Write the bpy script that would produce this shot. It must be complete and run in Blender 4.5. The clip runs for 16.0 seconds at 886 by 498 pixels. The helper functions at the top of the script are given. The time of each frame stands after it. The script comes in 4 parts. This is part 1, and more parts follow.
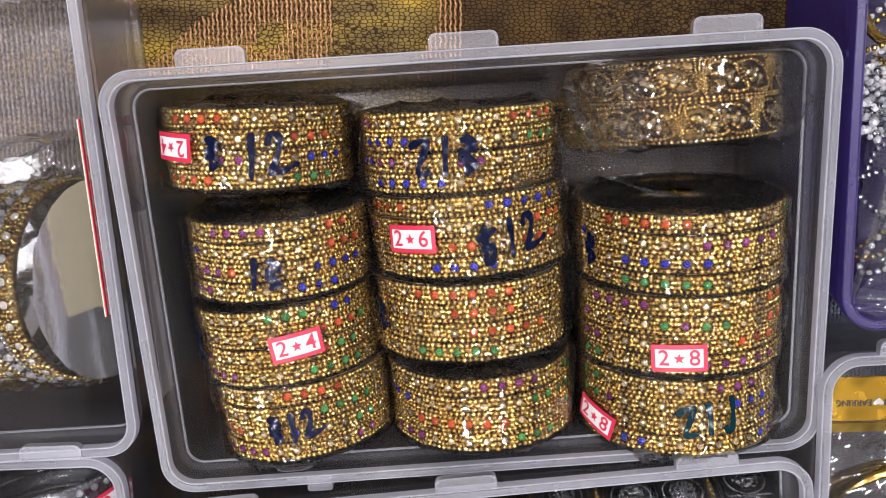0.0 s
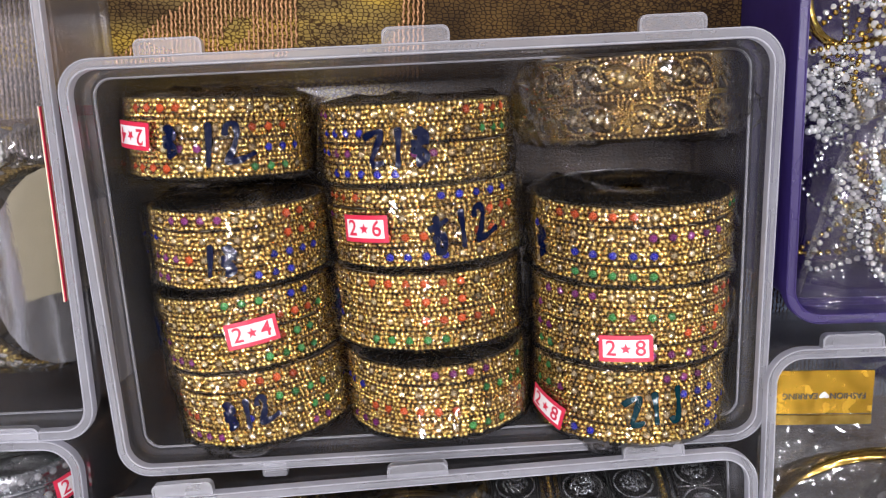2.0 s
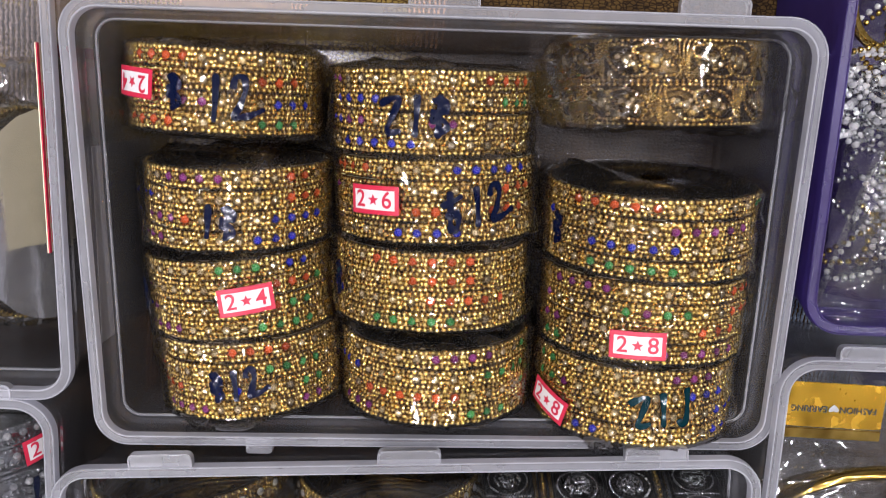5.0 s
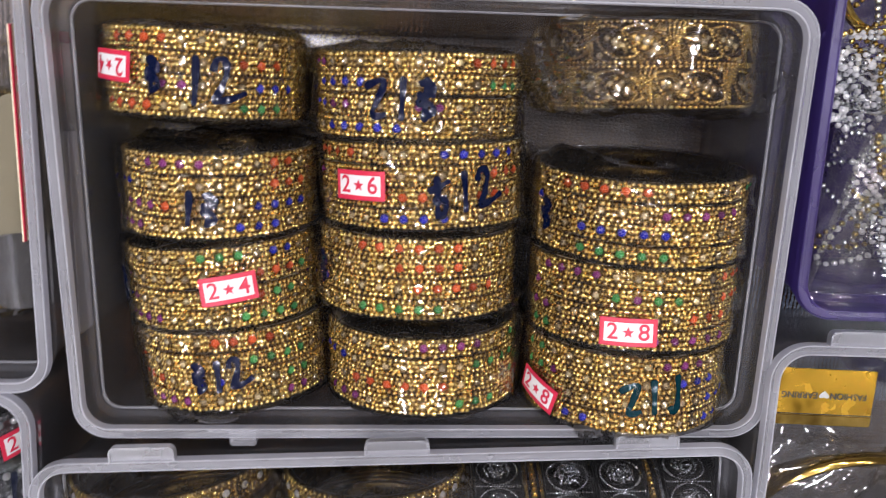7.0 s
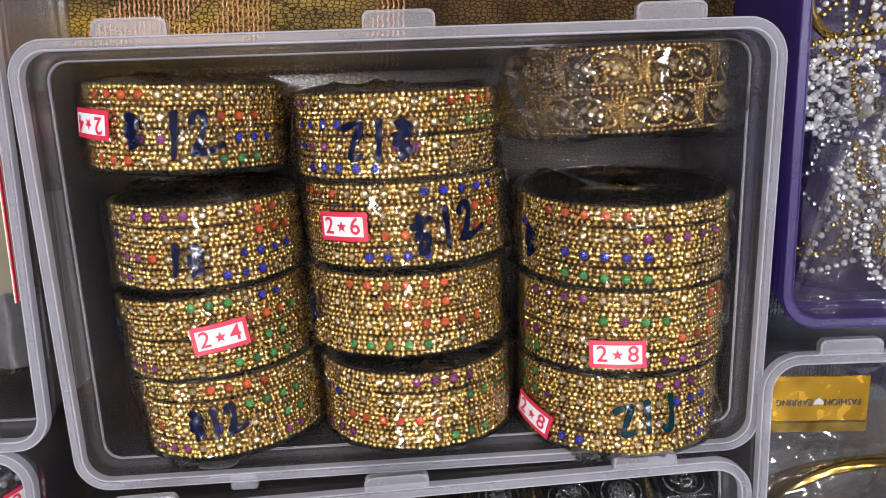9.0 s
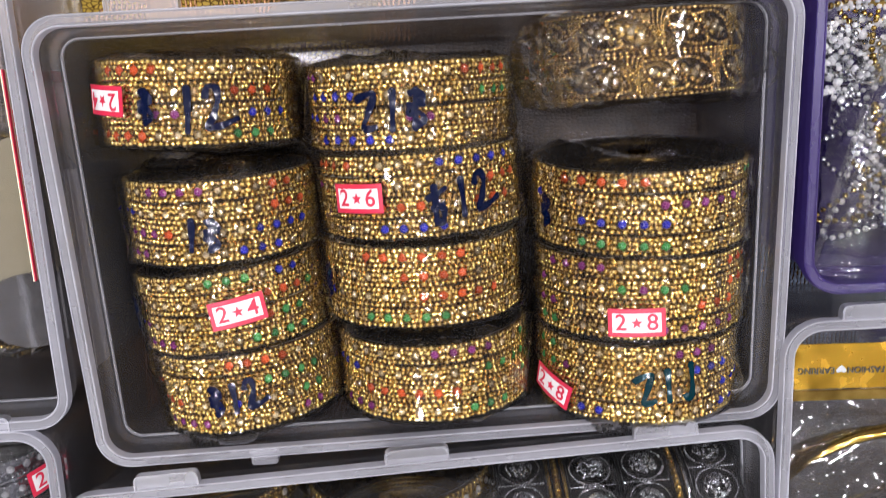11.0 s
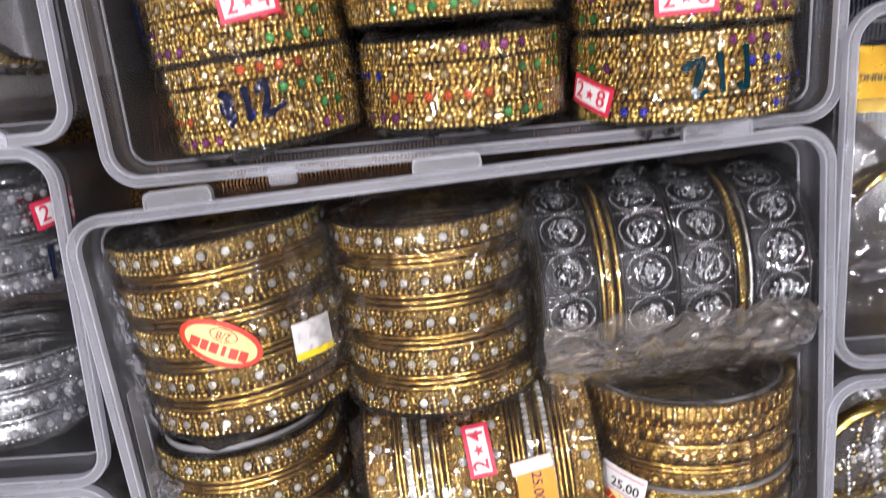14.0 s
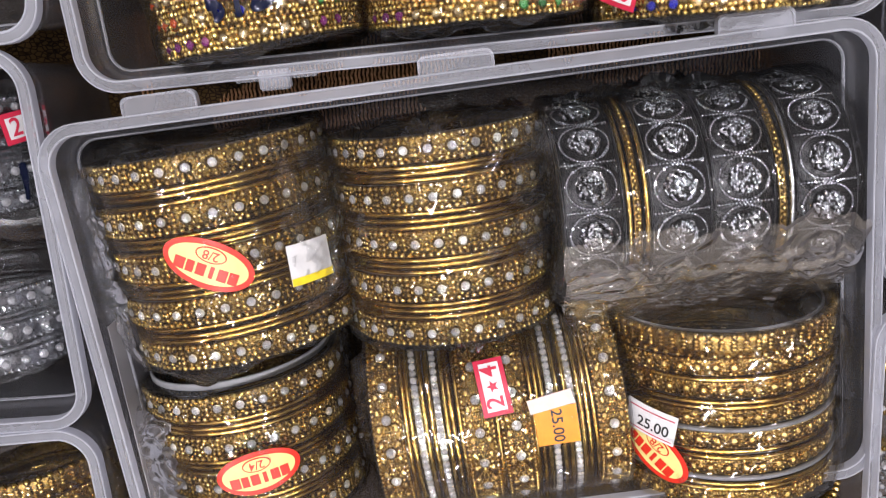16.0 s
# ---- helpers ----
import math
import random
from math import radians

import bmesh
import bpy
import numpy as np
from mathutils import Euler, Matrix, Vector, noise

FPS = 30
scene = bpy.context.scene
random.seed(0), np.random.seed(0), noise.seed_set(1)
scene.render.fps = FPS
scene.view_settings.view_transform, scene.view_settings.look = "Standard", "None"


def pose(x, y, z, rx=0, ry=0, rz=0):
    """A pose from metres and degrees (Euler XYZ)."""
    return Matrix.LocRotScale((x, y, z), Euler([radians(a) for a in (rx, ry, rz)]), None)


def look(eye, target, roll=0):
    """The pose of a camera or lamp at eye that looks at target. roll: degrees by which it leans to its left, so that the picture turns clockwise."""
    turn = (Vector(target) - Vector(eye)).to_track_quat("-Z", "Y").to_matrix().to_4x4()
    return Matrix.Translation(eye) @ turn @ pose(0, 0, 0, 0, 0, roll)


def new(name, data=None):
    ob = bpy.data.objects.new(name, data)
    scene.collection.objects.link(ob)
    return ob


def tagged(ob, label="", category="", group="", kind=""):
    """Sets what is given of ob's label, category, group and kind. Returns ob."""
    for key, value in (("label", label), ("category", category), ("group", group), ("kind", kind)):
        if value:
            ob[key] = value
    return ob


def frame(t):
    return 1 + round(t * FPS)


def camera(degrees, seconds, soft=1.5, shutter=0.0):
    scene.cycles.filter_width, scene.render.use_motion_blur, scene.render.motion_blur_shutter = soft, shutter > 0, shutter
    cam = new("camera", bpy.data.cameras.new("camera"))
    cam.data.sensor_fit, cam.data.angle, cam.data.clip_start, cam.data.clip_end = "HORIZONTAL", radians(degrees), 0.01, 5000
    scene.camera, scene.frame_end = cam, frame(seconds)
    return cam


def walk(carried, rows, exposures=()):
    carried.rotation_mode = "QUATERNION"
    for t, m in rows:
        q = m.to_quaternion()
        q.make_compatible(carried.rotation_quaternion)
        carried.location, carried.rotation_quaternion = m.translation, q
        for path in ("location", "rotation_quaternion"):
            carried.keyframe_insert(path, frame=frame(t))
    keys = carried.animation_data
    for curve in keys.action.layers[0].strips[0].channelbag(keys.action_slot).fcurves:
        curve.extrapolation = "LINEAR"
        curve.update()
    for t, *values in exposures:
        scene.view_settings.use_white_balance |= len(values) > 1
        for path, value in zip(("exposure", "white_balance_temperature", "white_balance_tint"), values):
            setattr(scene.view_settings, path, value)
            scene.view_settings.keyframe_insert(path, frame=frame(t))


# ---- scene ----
cam = camera(57.4, 16.0, soft=0.9, shutter=1.2)
METRES, EYE, TILT, LEAN, TURN = 0.19, 0.317, -101.0, 0.0, 0.0
ROWS = [
    (0.0, 0.0, 0.0, 0.0, 0.0, 0.0, -0.0),
    (0.5, 0.0166, -0.0004, -0.0029, -0.05, 0.06, -0.14),
    (1.0, 0.0407, -0.0014, -0.0093, -0.12, 0.18, -0.31),
    (1.5, 0.0579, -0.0164, -0.0168, -0.27, 0.37, -0.53),
    (2.0, 0.0682, -0.0289, -0.0281, -0.47, 0.5, -0.73),
    (2.5, 0.0799, -0.0157, -0.0413, -0.69, 0.52, -1.1),
    (3.0, 0.0838, -0.0113, -0.0471, -0.85, 0.46, -1.67),
    (3.5, 0.0733, -0.0095, -0.0504, -1.01, 0.68, -2.59),
    (4.0, 0.0553, 0.0067, -0.0454, -1.2, 0.51, -3.62),
    (6.5, 0.0037, 0.0648, -0.0734, -2.69, -0.4, -5.54),
    (7.0, 0.0199, 0.0673, -0.0658, -2.93, -0.3, -4.67),
    (7.5, 0.0278, 0.0697, -0.0344, -3.17, -0.66, -3.58),
    (8.0, 0.0398, 0.0591, -0.0271, -3.0, -0.29, -2.77),
    (8.5, 0.0478, 0.0528, -0.0173, -2.84, 0.08, -1.78),
    (11.0, 0.0448, 0.0589, -0.0527, -1.65, -0.46, -0.0),
    (11.5, 0.0329, 0.0569, -0.1071, -1.53, -1.13, 0.28),
    (12.0, 0.028, 0.0562, -0.1596, -1.37, -1.51, 0.49),
    (12.5, 0.0224, 0.0718, -0.2409, -1.26, -2.02, 0.81),
    (13.0, 0.0209, 0.103, -0.3303, -1.11, -2.37, 1.1),
    (13.5, 0.0179, 0.1326, -0.4071, -0.97, -3.0, 1.33),
    (14.0, 0.0142, 0.1566, -0.4665, -0.85, -3.24, 1.52),
    (14.5, 0.0054, 0.1921, -0.5314, -0.8, -3.28, 1.74),
    (15.0, 0.0017, 0.2264, -0.5698, -0.59, -3.29, 1.89),
    (15.5, 0.0011, 0.2558, -0.5862, -0.52, -3.31, 1.94),
    (16.0, 0.0067, 0.2683, -0.599, -0.46, -3.33, 1.95),
]
walk(cam, [(t, pose(0, 0, EYE, TILT, LEAN, TURN) @ pose(METRES * x, METRES * y, METRES * z, 90 + pitch, roll, yaw)) for t, x, y, z, yaw, pitch, roll in ROWS], exposures=[(0.0, 0.05), (1.5, 0.03), (4.0, -0.10), (8.5, -0.12), (11.0, 0.08), (13.5, 0.06), (16.0, -0.02)])


# ---- light ----
world = bpy.data.worlds.new("shop_air")
scene.world = world
world.use_nodes = True
world.node_tree.nodes["Background"].inputs[0].default_value = (0.75, 0.8, 0.9, 1)
world.node_tree.nodes["Background"].inputs[1].default_value = 0.12
scene.view_settings.exposure = 0.0


def lamp(x, y, z, sx, sy, watts, colour):
    data = bpy.data.lights.new("ceiling_lamp", "AREA")
    data.shape, data.size, data.size_y, data.energy, data.color = "RECTANGLE", sx, sy, watts, colour
    ob = new("ceiling_lamp", data)
    ob.matrix_basis = look((x, y, z), (0.02, -0.12, 0.0))
    return ob


LAMPS = [(x, y, 0.10, w) for x, y, w in ((-0.05, -0.5, 7.5), (-0.75, 0.3, 10.0), (0.8, 0.15, 7.5), (0.1, 0.85, 8.0), (-0.6, -1.05, 10.0), (0.75, -0.95, 5.5), (-1.15, -0.4, 10.0), (0.35, 0.3, 6.5), (-0.3, 0.15, 7.0), (0.15, -1.35, 7.0), (1.2, -0.4, 5.5), (-0.45, 1.2, 8.0))]
for x, y, size, w in LAMPS:
    lamp(x, y, 1.69, size, size, w * 0.87, (0.97, 0.935, 1.0))


# ---- materials ----
def material(name):
    m = bpy.data.materials.new(name)
    m.use_nodes = True
    t = m.node_tree
    return m, t, t.nodes["Principled BSDF"], t.nodes["Material Output"]


def noise_ramp(t, scale, stops, detail=4, coord="Object", stretch=None):
    n = t.nodes.new("ShaderNodeTexNoise")
    n.inputs["Scale"].default_value, n.inputs["Detail"].default_value = scale, detail
    c = t.nodes.new("ShaderNodeTexCoord")
    if stretch:
        mp = t.nodes.new("ShaderNodeMapping")
        mp.inputs["Scale"].default_value = stretch
        t.links.new(c.outputs[coord], mp.inputs[0])
        t.links.new(mp.outputs[0], n.inputs["Vector"])
    else:
        t.links.new(c.outputs[coord], n.inputs["Vector"])
    r = t.nodes.new("ShaderNodeValToRGB")
    r.color_ramp.elements[0].position, r.color_ramp.elements[0].color = stops[0][0], (*stops[0][1], 1)
    r.color_ramp.elements[1].position, r.color_ramp.elements[1].color = stops[-1][0], (*stops[-1][1], 1)
    for p, col in stops[1:-1]:
        r.color_ramp.elements.new(p).color = (*col, 1)
    t.links.new(n.outputs[0], r.inputs[0])
    return n, r


def bump(t, source, strength, distance):
    b = t.nodes.new("ShaderNodeBump")
    b.inputs["Strength"].default_value, b.inputs["Distance"].default_value = strength, distance
    t.links.new(source, b.inputs["Height"])
    return b.outputs[0]


def metal(name, dark, light, rough, grain=900, metallic=1.0, relief=0.25):
    m, t, p, _ = material(name)
    n, r = noise_ramp(t, grain, [(0.3, dark), (0.7, light)])
    t.links.new(r.outputs[0], p.inputs["Base Color"])
    _, q = noise_ramp(t, 160, [(0.3, (rough * 0.7,) * 3), (0.75, (rough * 1.5,) * 3)])
    t.links.new(q.outputs[0], p.inputs["Roughness"])
    p.inputs["Metallic"].default_value = metallic
    t.links.new(bump(t, n.outputs[0], relief, 0.0003), p.inputs["Normal"])
    return m


def stone(name, colour, rough=0.12, trans=0.0, metallic=0.0):
    m, t, p, _ = material(name)
    geo = t.nodes.new("ShaderNodeNewGeometry")
    mix = t.nodes.new("ShaderNodeMixRGB")
    mix.inputs[1].default_value = (*[c * 0.55 for c in colour], 1)
    mix.inputs[2].default_value = (*[min(1, c * 1.25) for c in colour], 1)
    t.links.new(geo.outputs["Random Per Island"], mix.inputs[0])
    t.links.new(mix.outputs[0], p.inputs["Base Color"])
    p.inputs["Roughness"].default_value = rough
    p.inputs["Metallic"].default_value = metallic
    p.inputs["Specular IOR Level"].default_value = 0.9
    grain, _ = noise_ramp(t, 1100, [(0, (0, 0, 0)), (1, (1, 1, 1))], detail=1)
    t.links.new(bump(t, grain.outputs[0], 0.7, 0.0008), p.inputs["Normal"])
    p.inputs["Coat Weight"].default_value = 0.6
    p.inputs["Coat Roughness"].default_value = 0.05
    return m


def clear(name, body, opacity, rough, gloss, relief=0.5, scale=120.0, tint=(0.97, 0.97, 0.97), floor_gloss=0.02):
    """See-through plastic: transparent, a share of white body, and gloss over it."""
    m, t, p, out = material(name)
    tr = t.nodes.new("ShaderNodeBsdfTransparent")
    tr.inputs[0].default_value = (*tint, 1)
    df = t.nodes.new("ShaderNodeBsdfDiffuse")
    tl = t.nodes.new("ShaderNodeBsdfTranslucent")
    gl = t.nodes.new("ShaderNodeBsdfGlossy")
    gl.inputs["Roughness"].default_value = rough
    for node in (df, tl):
        node.inputs[0].default_value = (*body, 1)
    both = t.nodes.new("ShaderNodeMixShader")
    both.inputs[0].default_value = 0.45
    t.links.new(df.outputs[0], both.inputs[1])
    t.links.new(tl.outputs[0], both.inputs[2])
    n, r = noise_ramp(t, 35, [(0.3, (opacity * 0.75,) * 3), (0.7, (opacity * 1.25,) * 3)])
    mixed = t.nodes.new("ShaderNodeMixShader")
    t.links.new(r.outputs[0], mixed.inputs[0])
    t.links.new(tr.outputs[0], mixed.inputs[1])
    t.links.new(both.outputs[0], mixed.inputs[2])
    n2, _ = noise_ramp(t, scale, [(0, (0, 0, 0)), (1, (1, 1, 1))], detail=6)
    n2.inputs["Roughness"].default_value = 0.62
    nb = bump(t, n2.outputs[0], relief, 0.002)
    fr = t.nodes.new("ShaderNodeFresnel")
    fr.inputs[0].default_value = 1.45
    for node in (gl, fr, df):
        t.links.new(nb, node.inputs["Normal"])
    mul = t.nodes.new("ShaderNodeMath")
    mul.operation = "MULTIPLY_ADD"
    mul.inputs[1].default_value, mul.inputs[2].default_value = gloss, floor_gloss
    t.links.new(fr.outputs[0], mul.inputs[0])
    last = t.nodes.new("ShaderNodeMixShader")
    t.links.new(mul.outputs[0], last.inputs[0])
    t.links.new(mixed.outputs[0], last.inputs[1])
    t.links.new(gl.outputs[0], last.inputs[2])
    t.links.new(last.outputs[0], out.inputs[0])
    return m


def paint(name, colour, rough=0.5, vary=0.12, grain=300, relief=0.1):
    m, t, p, _ = material(name)
    lo = tuple(c * (1 - vary) for c in colour)
    n, r = noise_ramp(t, grain, [(0.3, lo), (0.7, colour)])
    t.links.new(r.outputs[0], p.inputs["Base Color"])
    p.inputs["Roughness"].default_value = rough
    t.links.new(bump(t, n.outputs[0], relief, 0.0004), p.inputs["Normal"])
    return m


GOLD = metal("bright_gold", (0.50, 0.33, 0.07), (0.90, 0.68, 0.25), 0.14, relief=0.12)
OLD_GOLD = metal("antique_gold", (0.42, 0.27, 0.065), (0.78, 0.55, 0.19), 0.18, relief=0.15)
# Band under the beads: gold darkened so its colour carries the shade between them.
SHADED_BASE = metal("shaded_gold", (0.06, 0.037, 0.010), (0.19, 0.12, 0.036), 0.26)
# Dark gold of the stone settings; on bands its darkness is painted crevice shade.
SHADED_DARK_GOLD = metal("shaded_dark_gold", (0.055, 0.034, 0.010), (0.22, 0.145, 0.045), 0.28)
BROWN_GOLD = metal("browned_gold", (0.03, 0.018, 0.007), (0.16, 0.10, 0.03), 0.3)
PLAIN_GOLD = metal("polished_gold", (0.55, 0.36, 0.08), (0.80, 0.56, 0.16), 0.14, grain=200, relief=0.05)
OLD_BASE = metal("worn_gold", (0.17, 0.105, 0.028), (0.46, 0.30, 0.09), 0.24)
SILVER = metal("bright_silver", (0.42, 0.44, 0.46), (0.85, 0.87, 0.9), 0.18)
BLACK_SILVER = metal("oxidised_silver", (0.008, 0.008, 0.009), (0.055, 0.055, 0.055), 0.34)
GREY_SILVER = metal("grey_silver", (0.30, 0.31, 0.33), (0.66, 0.67, 0.70), 0.22)
STONES = {
    ".": stone("champagne_stone", (0.82, 0.68, 0.44), 0.06, metallic=0.8),
    "c": stone("crystal_stone", (0.92, 0.94, 1.0), 0.04, metallic=0.55),
    "o": stone("orange_stone", (0.56, 0.085, 0.022)),
    "b": stone("blue_stone", (0.02, 0.025, 0.42)),
    "g": stone("green_stone", (0.05, 0.26, 0.075)),
    "p": stone("purple_stone", (0.20, 0.03, 0.17)),
}
FILM = clear("wrapping_film", (0.8, 0.8, 0.8), 0.014, 0.05, 0.7, relief=0.03, scale=60, tint=(0.985, 0.985, 0.985), floor_gloss=0.03)
GATHER = clear("gathered_film", (0.70, 0.66, 0.62), 0.045, 0.06, 0.9, relief=0.03, scale=60, tint=(0.97, 0.97, 0.97), floor_gloss=0.05)
BAG = clear("clear_bag", (0.8, 0.8, 0.8), 0.022, 0.05, 0.8, relief=0.04, scale=60, tint=(0.98, 0.98, 0.98), floor_gloss=0.035)
CLOUDY = clear("cloudy_bag", (0.44, 0.39, 0.33), 0.28, 0.12, 0.8, relief=0.08, scale=45)
MILK = clear("milky_film", (0.88, 0.87, 0.86), 0.55, 0.15, 0.8, relief=0.3, scale=45)
HAZE = clear("hazy_paper", (0.62, 0.60, 0.62), 0.3, 0.3, 0.5, relief=0.2, scale=45)
PLASTIC = clear("frosted_plastic", (0.72, 0.73, 0.8), 0.075, 0.16, 0.8, relief=0.06, scale=40, tint=(0.96, 0.96, 0.97))
RIM = clear("frosted_rim", (0.80, 0.81, 0.88), 0.24, 0.34, 0.6, relief=0.12, scale=60, tint=(0.97, 0.97, 0.98))
# Denser, paler copy of the rim plastic: bright edge highlights put into the colour.
EDGE = clear("frosted_edge_highlight", (0.84, 0.85, 0.92), 0.5, 0.32, 0.7, relief=0.1, scale=60, tint=(0.97, 0.97, 0.98))
PURPLE = clear("purple_plastic", (0.11, 0.07, 0.30), 0.5, 0.3, 0.4, relief=0.08, scale=40, tint=(0.5, 0.45, 0.8))
RED = paint("sticker_red", (0.58, 0.022, 0.06), 0.4)
OVAL_RED = paint("label_red", (0.66, 0.03, 0.012), 0.35)
WHITE = paint("sticker_white", (0.72, 0.71, 0.70), 0.45)
YELLOW = paint("sticker_yellow", (0.80, 0.68, 0.24), 0.4)
BRIGHT_YELLOW = paint("tag_yellow", (0.9, 0.68, 0.03), 0.4)
ORANGE = paint("tag_orange", (0.88, 0.29, 0.01), 0.5)
CREAM = paint("label_cream", (0.80, 0.72, 0.50), 0.45)
PINK = paint("torn_paper", (0.78, 0.62, 0.54), 0.7)
BLACK = paint("print_black", (0.03, 0.03, 0.03), 0.5)
def flat_spec(m, level):
    m.node_tree.nodes["Principled BSDF"].inputs["Specular IOR Level"].default_value = level
    return m


INK = paint("marker_ink", (0.001, 0.004, 0.022), 0.14, grain=140, relief=0.7)
TEAL = paint("teal_ink", (0.001, 0.020, 0.026), 0.15, grain=140, relief=0.7)
flat_spec(INK, 0.4), flat_spec(TEAL, 0.4)
CARD_GOLD = metal("gold_card", (0.40, 0.23, 0.025), (0.46, 0.27, 0.035), 0.22, grain=14, relief=0.25, metallic=1.0)
LINER = paint("liner_plastic", (0.24, 0.24, 0.25), 0.4)
WALL = paint("wall_paint", (0.40, 0.39, 0.40), 0.8, grain=8)
CEIL = paint("ceiling_paint", (0.62, 0.62, 0.62), 0.8, grain=8)
WOOD = paint("table_wood", (0.22, 0.13, 0.07), 0.5, vary=0.4, grain=30)


def cloth_material():
    """Brocade: brown net on one side, olive and yellow woven bands on the other, under a fine mesh of dark yarns."""
    m, t, p, _ = material("brocade_cloth")
    c = t.nodes.new("ShaderNodeTexCoord")
    _, brown = noise_ramp(t, 60, [(0.3, (0.048, 0.026, 0.008)), (0.7, (0.125, 0.072, 0.020))])
    _, bands = noise_ramp(t, 16, [(0.34, (0.10, 0.06, 0.022)), (0.44, (0.19, 0.13, 0.042)), (0.50, (0.31, 0.215, 0.052)), (0.58, (0.50, 0.34, 0.055))], stretch=(0.7, 3.2, 1))
    sep = t.nodes.new("ShaderNodeSeparateXYZ")
    t.links.new(c.outputs["Object"], sep.inputs[0])
    ramp = t.nodes.new("ShaderNodeMapRange")
    ramp.inputs["From Min"].default_value, ramp.inputs["From Max"].default_value = -0.012, 0.004
    t.links.new(sep.outputs[0], ramp.inputs["Value"])
    low = t.nodes.new("ShaderNodeMapRange")
    low.inputs["From Min"].default_value, low.inputs["From Max"].default_value = -0.02, -0.06
    t.links.new(sep.outputs[1], low.inputs["Value"])
    most = t.nodes.new("ShaderNodeMath")
    most.operation = "MAXIMUM"
    t.links.new(ramp.outputs[0], most.inputs[0])
    t.links.new(low.outputs[0], most.inputs[1])
    half = t.nodes.new("ShaderNodeMixRGB")
    t.links.new(most.outputs[0], half.inputs[0])
    t.links.new(bands.outputs[0], half.inputs[1])
    t.links.new(brown.outputs[0], half.inputs[2])
    v = t.nodes.new("ShaderNodeTexVoronoi")
    v.feature = "DISTANCE_TO_EDGE"
    v.inputs["Scale"].default_value = 640
    v.inputs["Randomness"].default_value = 0.75
    mp = t.nodes.new("ShaderNodeMapping")
    mp.inputs["Scale"].default_value = (0.75, 1.15, 1)
    t.links.new(c.outputs["Object"], mp.inputs[0])
    t.links.new(mp.outputs[0], v.inputs["Vector"])
    edge = t.nodes.new("ShaderNodeValToRGB")
    edge.color_ramp.elements[0].position, edge.color_ramp.elements[0].color = 0.03, (0.16, 0.11, 0.08, 1)
    edge.color_ramp.elements[1].position, edge.color_ramp.elements[1].color = 0.16, (1, 1, 1, 1)
    t.links.new(v.outputs["Distance"], edge.inputs[0])
    mul = t.nodes.new("ShaderNodeMixRGB")
    mul.blend_type = "MULTIPLY"
    mul.inputs[0].default_value = 1
    t.links.new(half.outputs[0], mul.inputs[1])
    t.links.new(edge.outputs[0], mul.inputs[2])
    t.links.new(mul.outputs[0], p.inputs["Base Color"])
    p.inputs["Roughness"].default_value = 0.75
    p.inputs["Specular IOR Level"].default_value = 0.2
    t.links.new(bump(t, v.outputs["Distance"], 0.8, 0.0008), p.inputs["Normal"])
    return m


CLOTH = cloth_material()
COPPER = metal("copper_yarn", (0.22, 0.10, 0.04), (0.66, 0.37, 0.18), 0.4, metallic=0.5)
GREY_YARN = metal("grey_yarn", (0.07, 0.05, 0.04), (0.46, 0.35, 0.28), 0.42, metallic=0.4)
BLUE_YARN = metal("blue_grey_yarn", (0.05, 0.065, 0.09), (0.20, 0.24, 0.30), 0.4, metallic=0.3)


# ---- building blocks ----
def mesh_of(name, verts, faces, mats, index=None, smooth=True):
    me = bpy.data.meshes.new(name)
    me.from_pydata([tuple(v) for v in verts], [], [tuple(f) for f in faces])
    for m in mats:
        me.materials.append(m)
    if index is not None:
        me.polygons.foreach_set("material_index", index)
    me.polygons.foreach_set("use_smooth", [smooth] * len(me.polygons))
    me.update()
    return me


def child(name, me, parent, label="", m=None):
    ob = new(name, me)
    ob.parent = parent
    if m is not None:
        ob.matrix_basis = m
    if label:
        tagged(ob, label)
    return ob


def part(name, bm, mat, parent, label="", m=None, smooth=False):
    me = bpy.data.meshes.new(name)
    bm.to_mesh(me)
    bm.free()
    me.materials.append(mat)
    me.polygons.foreach_set("use_smooth", [smooth] * len(me.polygons))
    return child(name, me, parent, label, m)


def box_bm(x0, x1, y0, y1, z0, z1, bevel=0.0):
    bm = bmesh.new()
    bmesh.ops.create_cube(bm, size=1, matrix=Matrix.LocRotScale(((x0 + x1) / 2, (y0 + y1) / 2, (z0 + z1) / 2), None, (x1 - x0, y1 - y0, z1 - z0)))
    if bevel:
        bmesh.ops.bevel(bm, geom=bm.edges[:], offset=bevel, segments=2, affect="EDGES")
    return bm


def thing(name, label, category, m, group=""):
    ob = new(name)
    ob.empty_display_size = 0.01
    ob.matrix_basis = m
    return tagged(ob, label, category, group)


class Soup:
    """Vertices and faces gathered from many small pieces."""

    def __init__(self):
        self.v, self.f, self.i, self.n = [], [], [], 0

    def add(self, verts, faces, mat=0):
        self.v.append(np.asarray(verts, float))
        self.f += [tuple(int(k) + self.n for k in f) for f in faces]
        self.i += [mat] * len(faces)
        self.n += len(verts)

    def mesh(self, name, mats, smooth=True):
        return mesh_of(name, np.concatenate(self.v), self.f, mats, self.i, smooth)


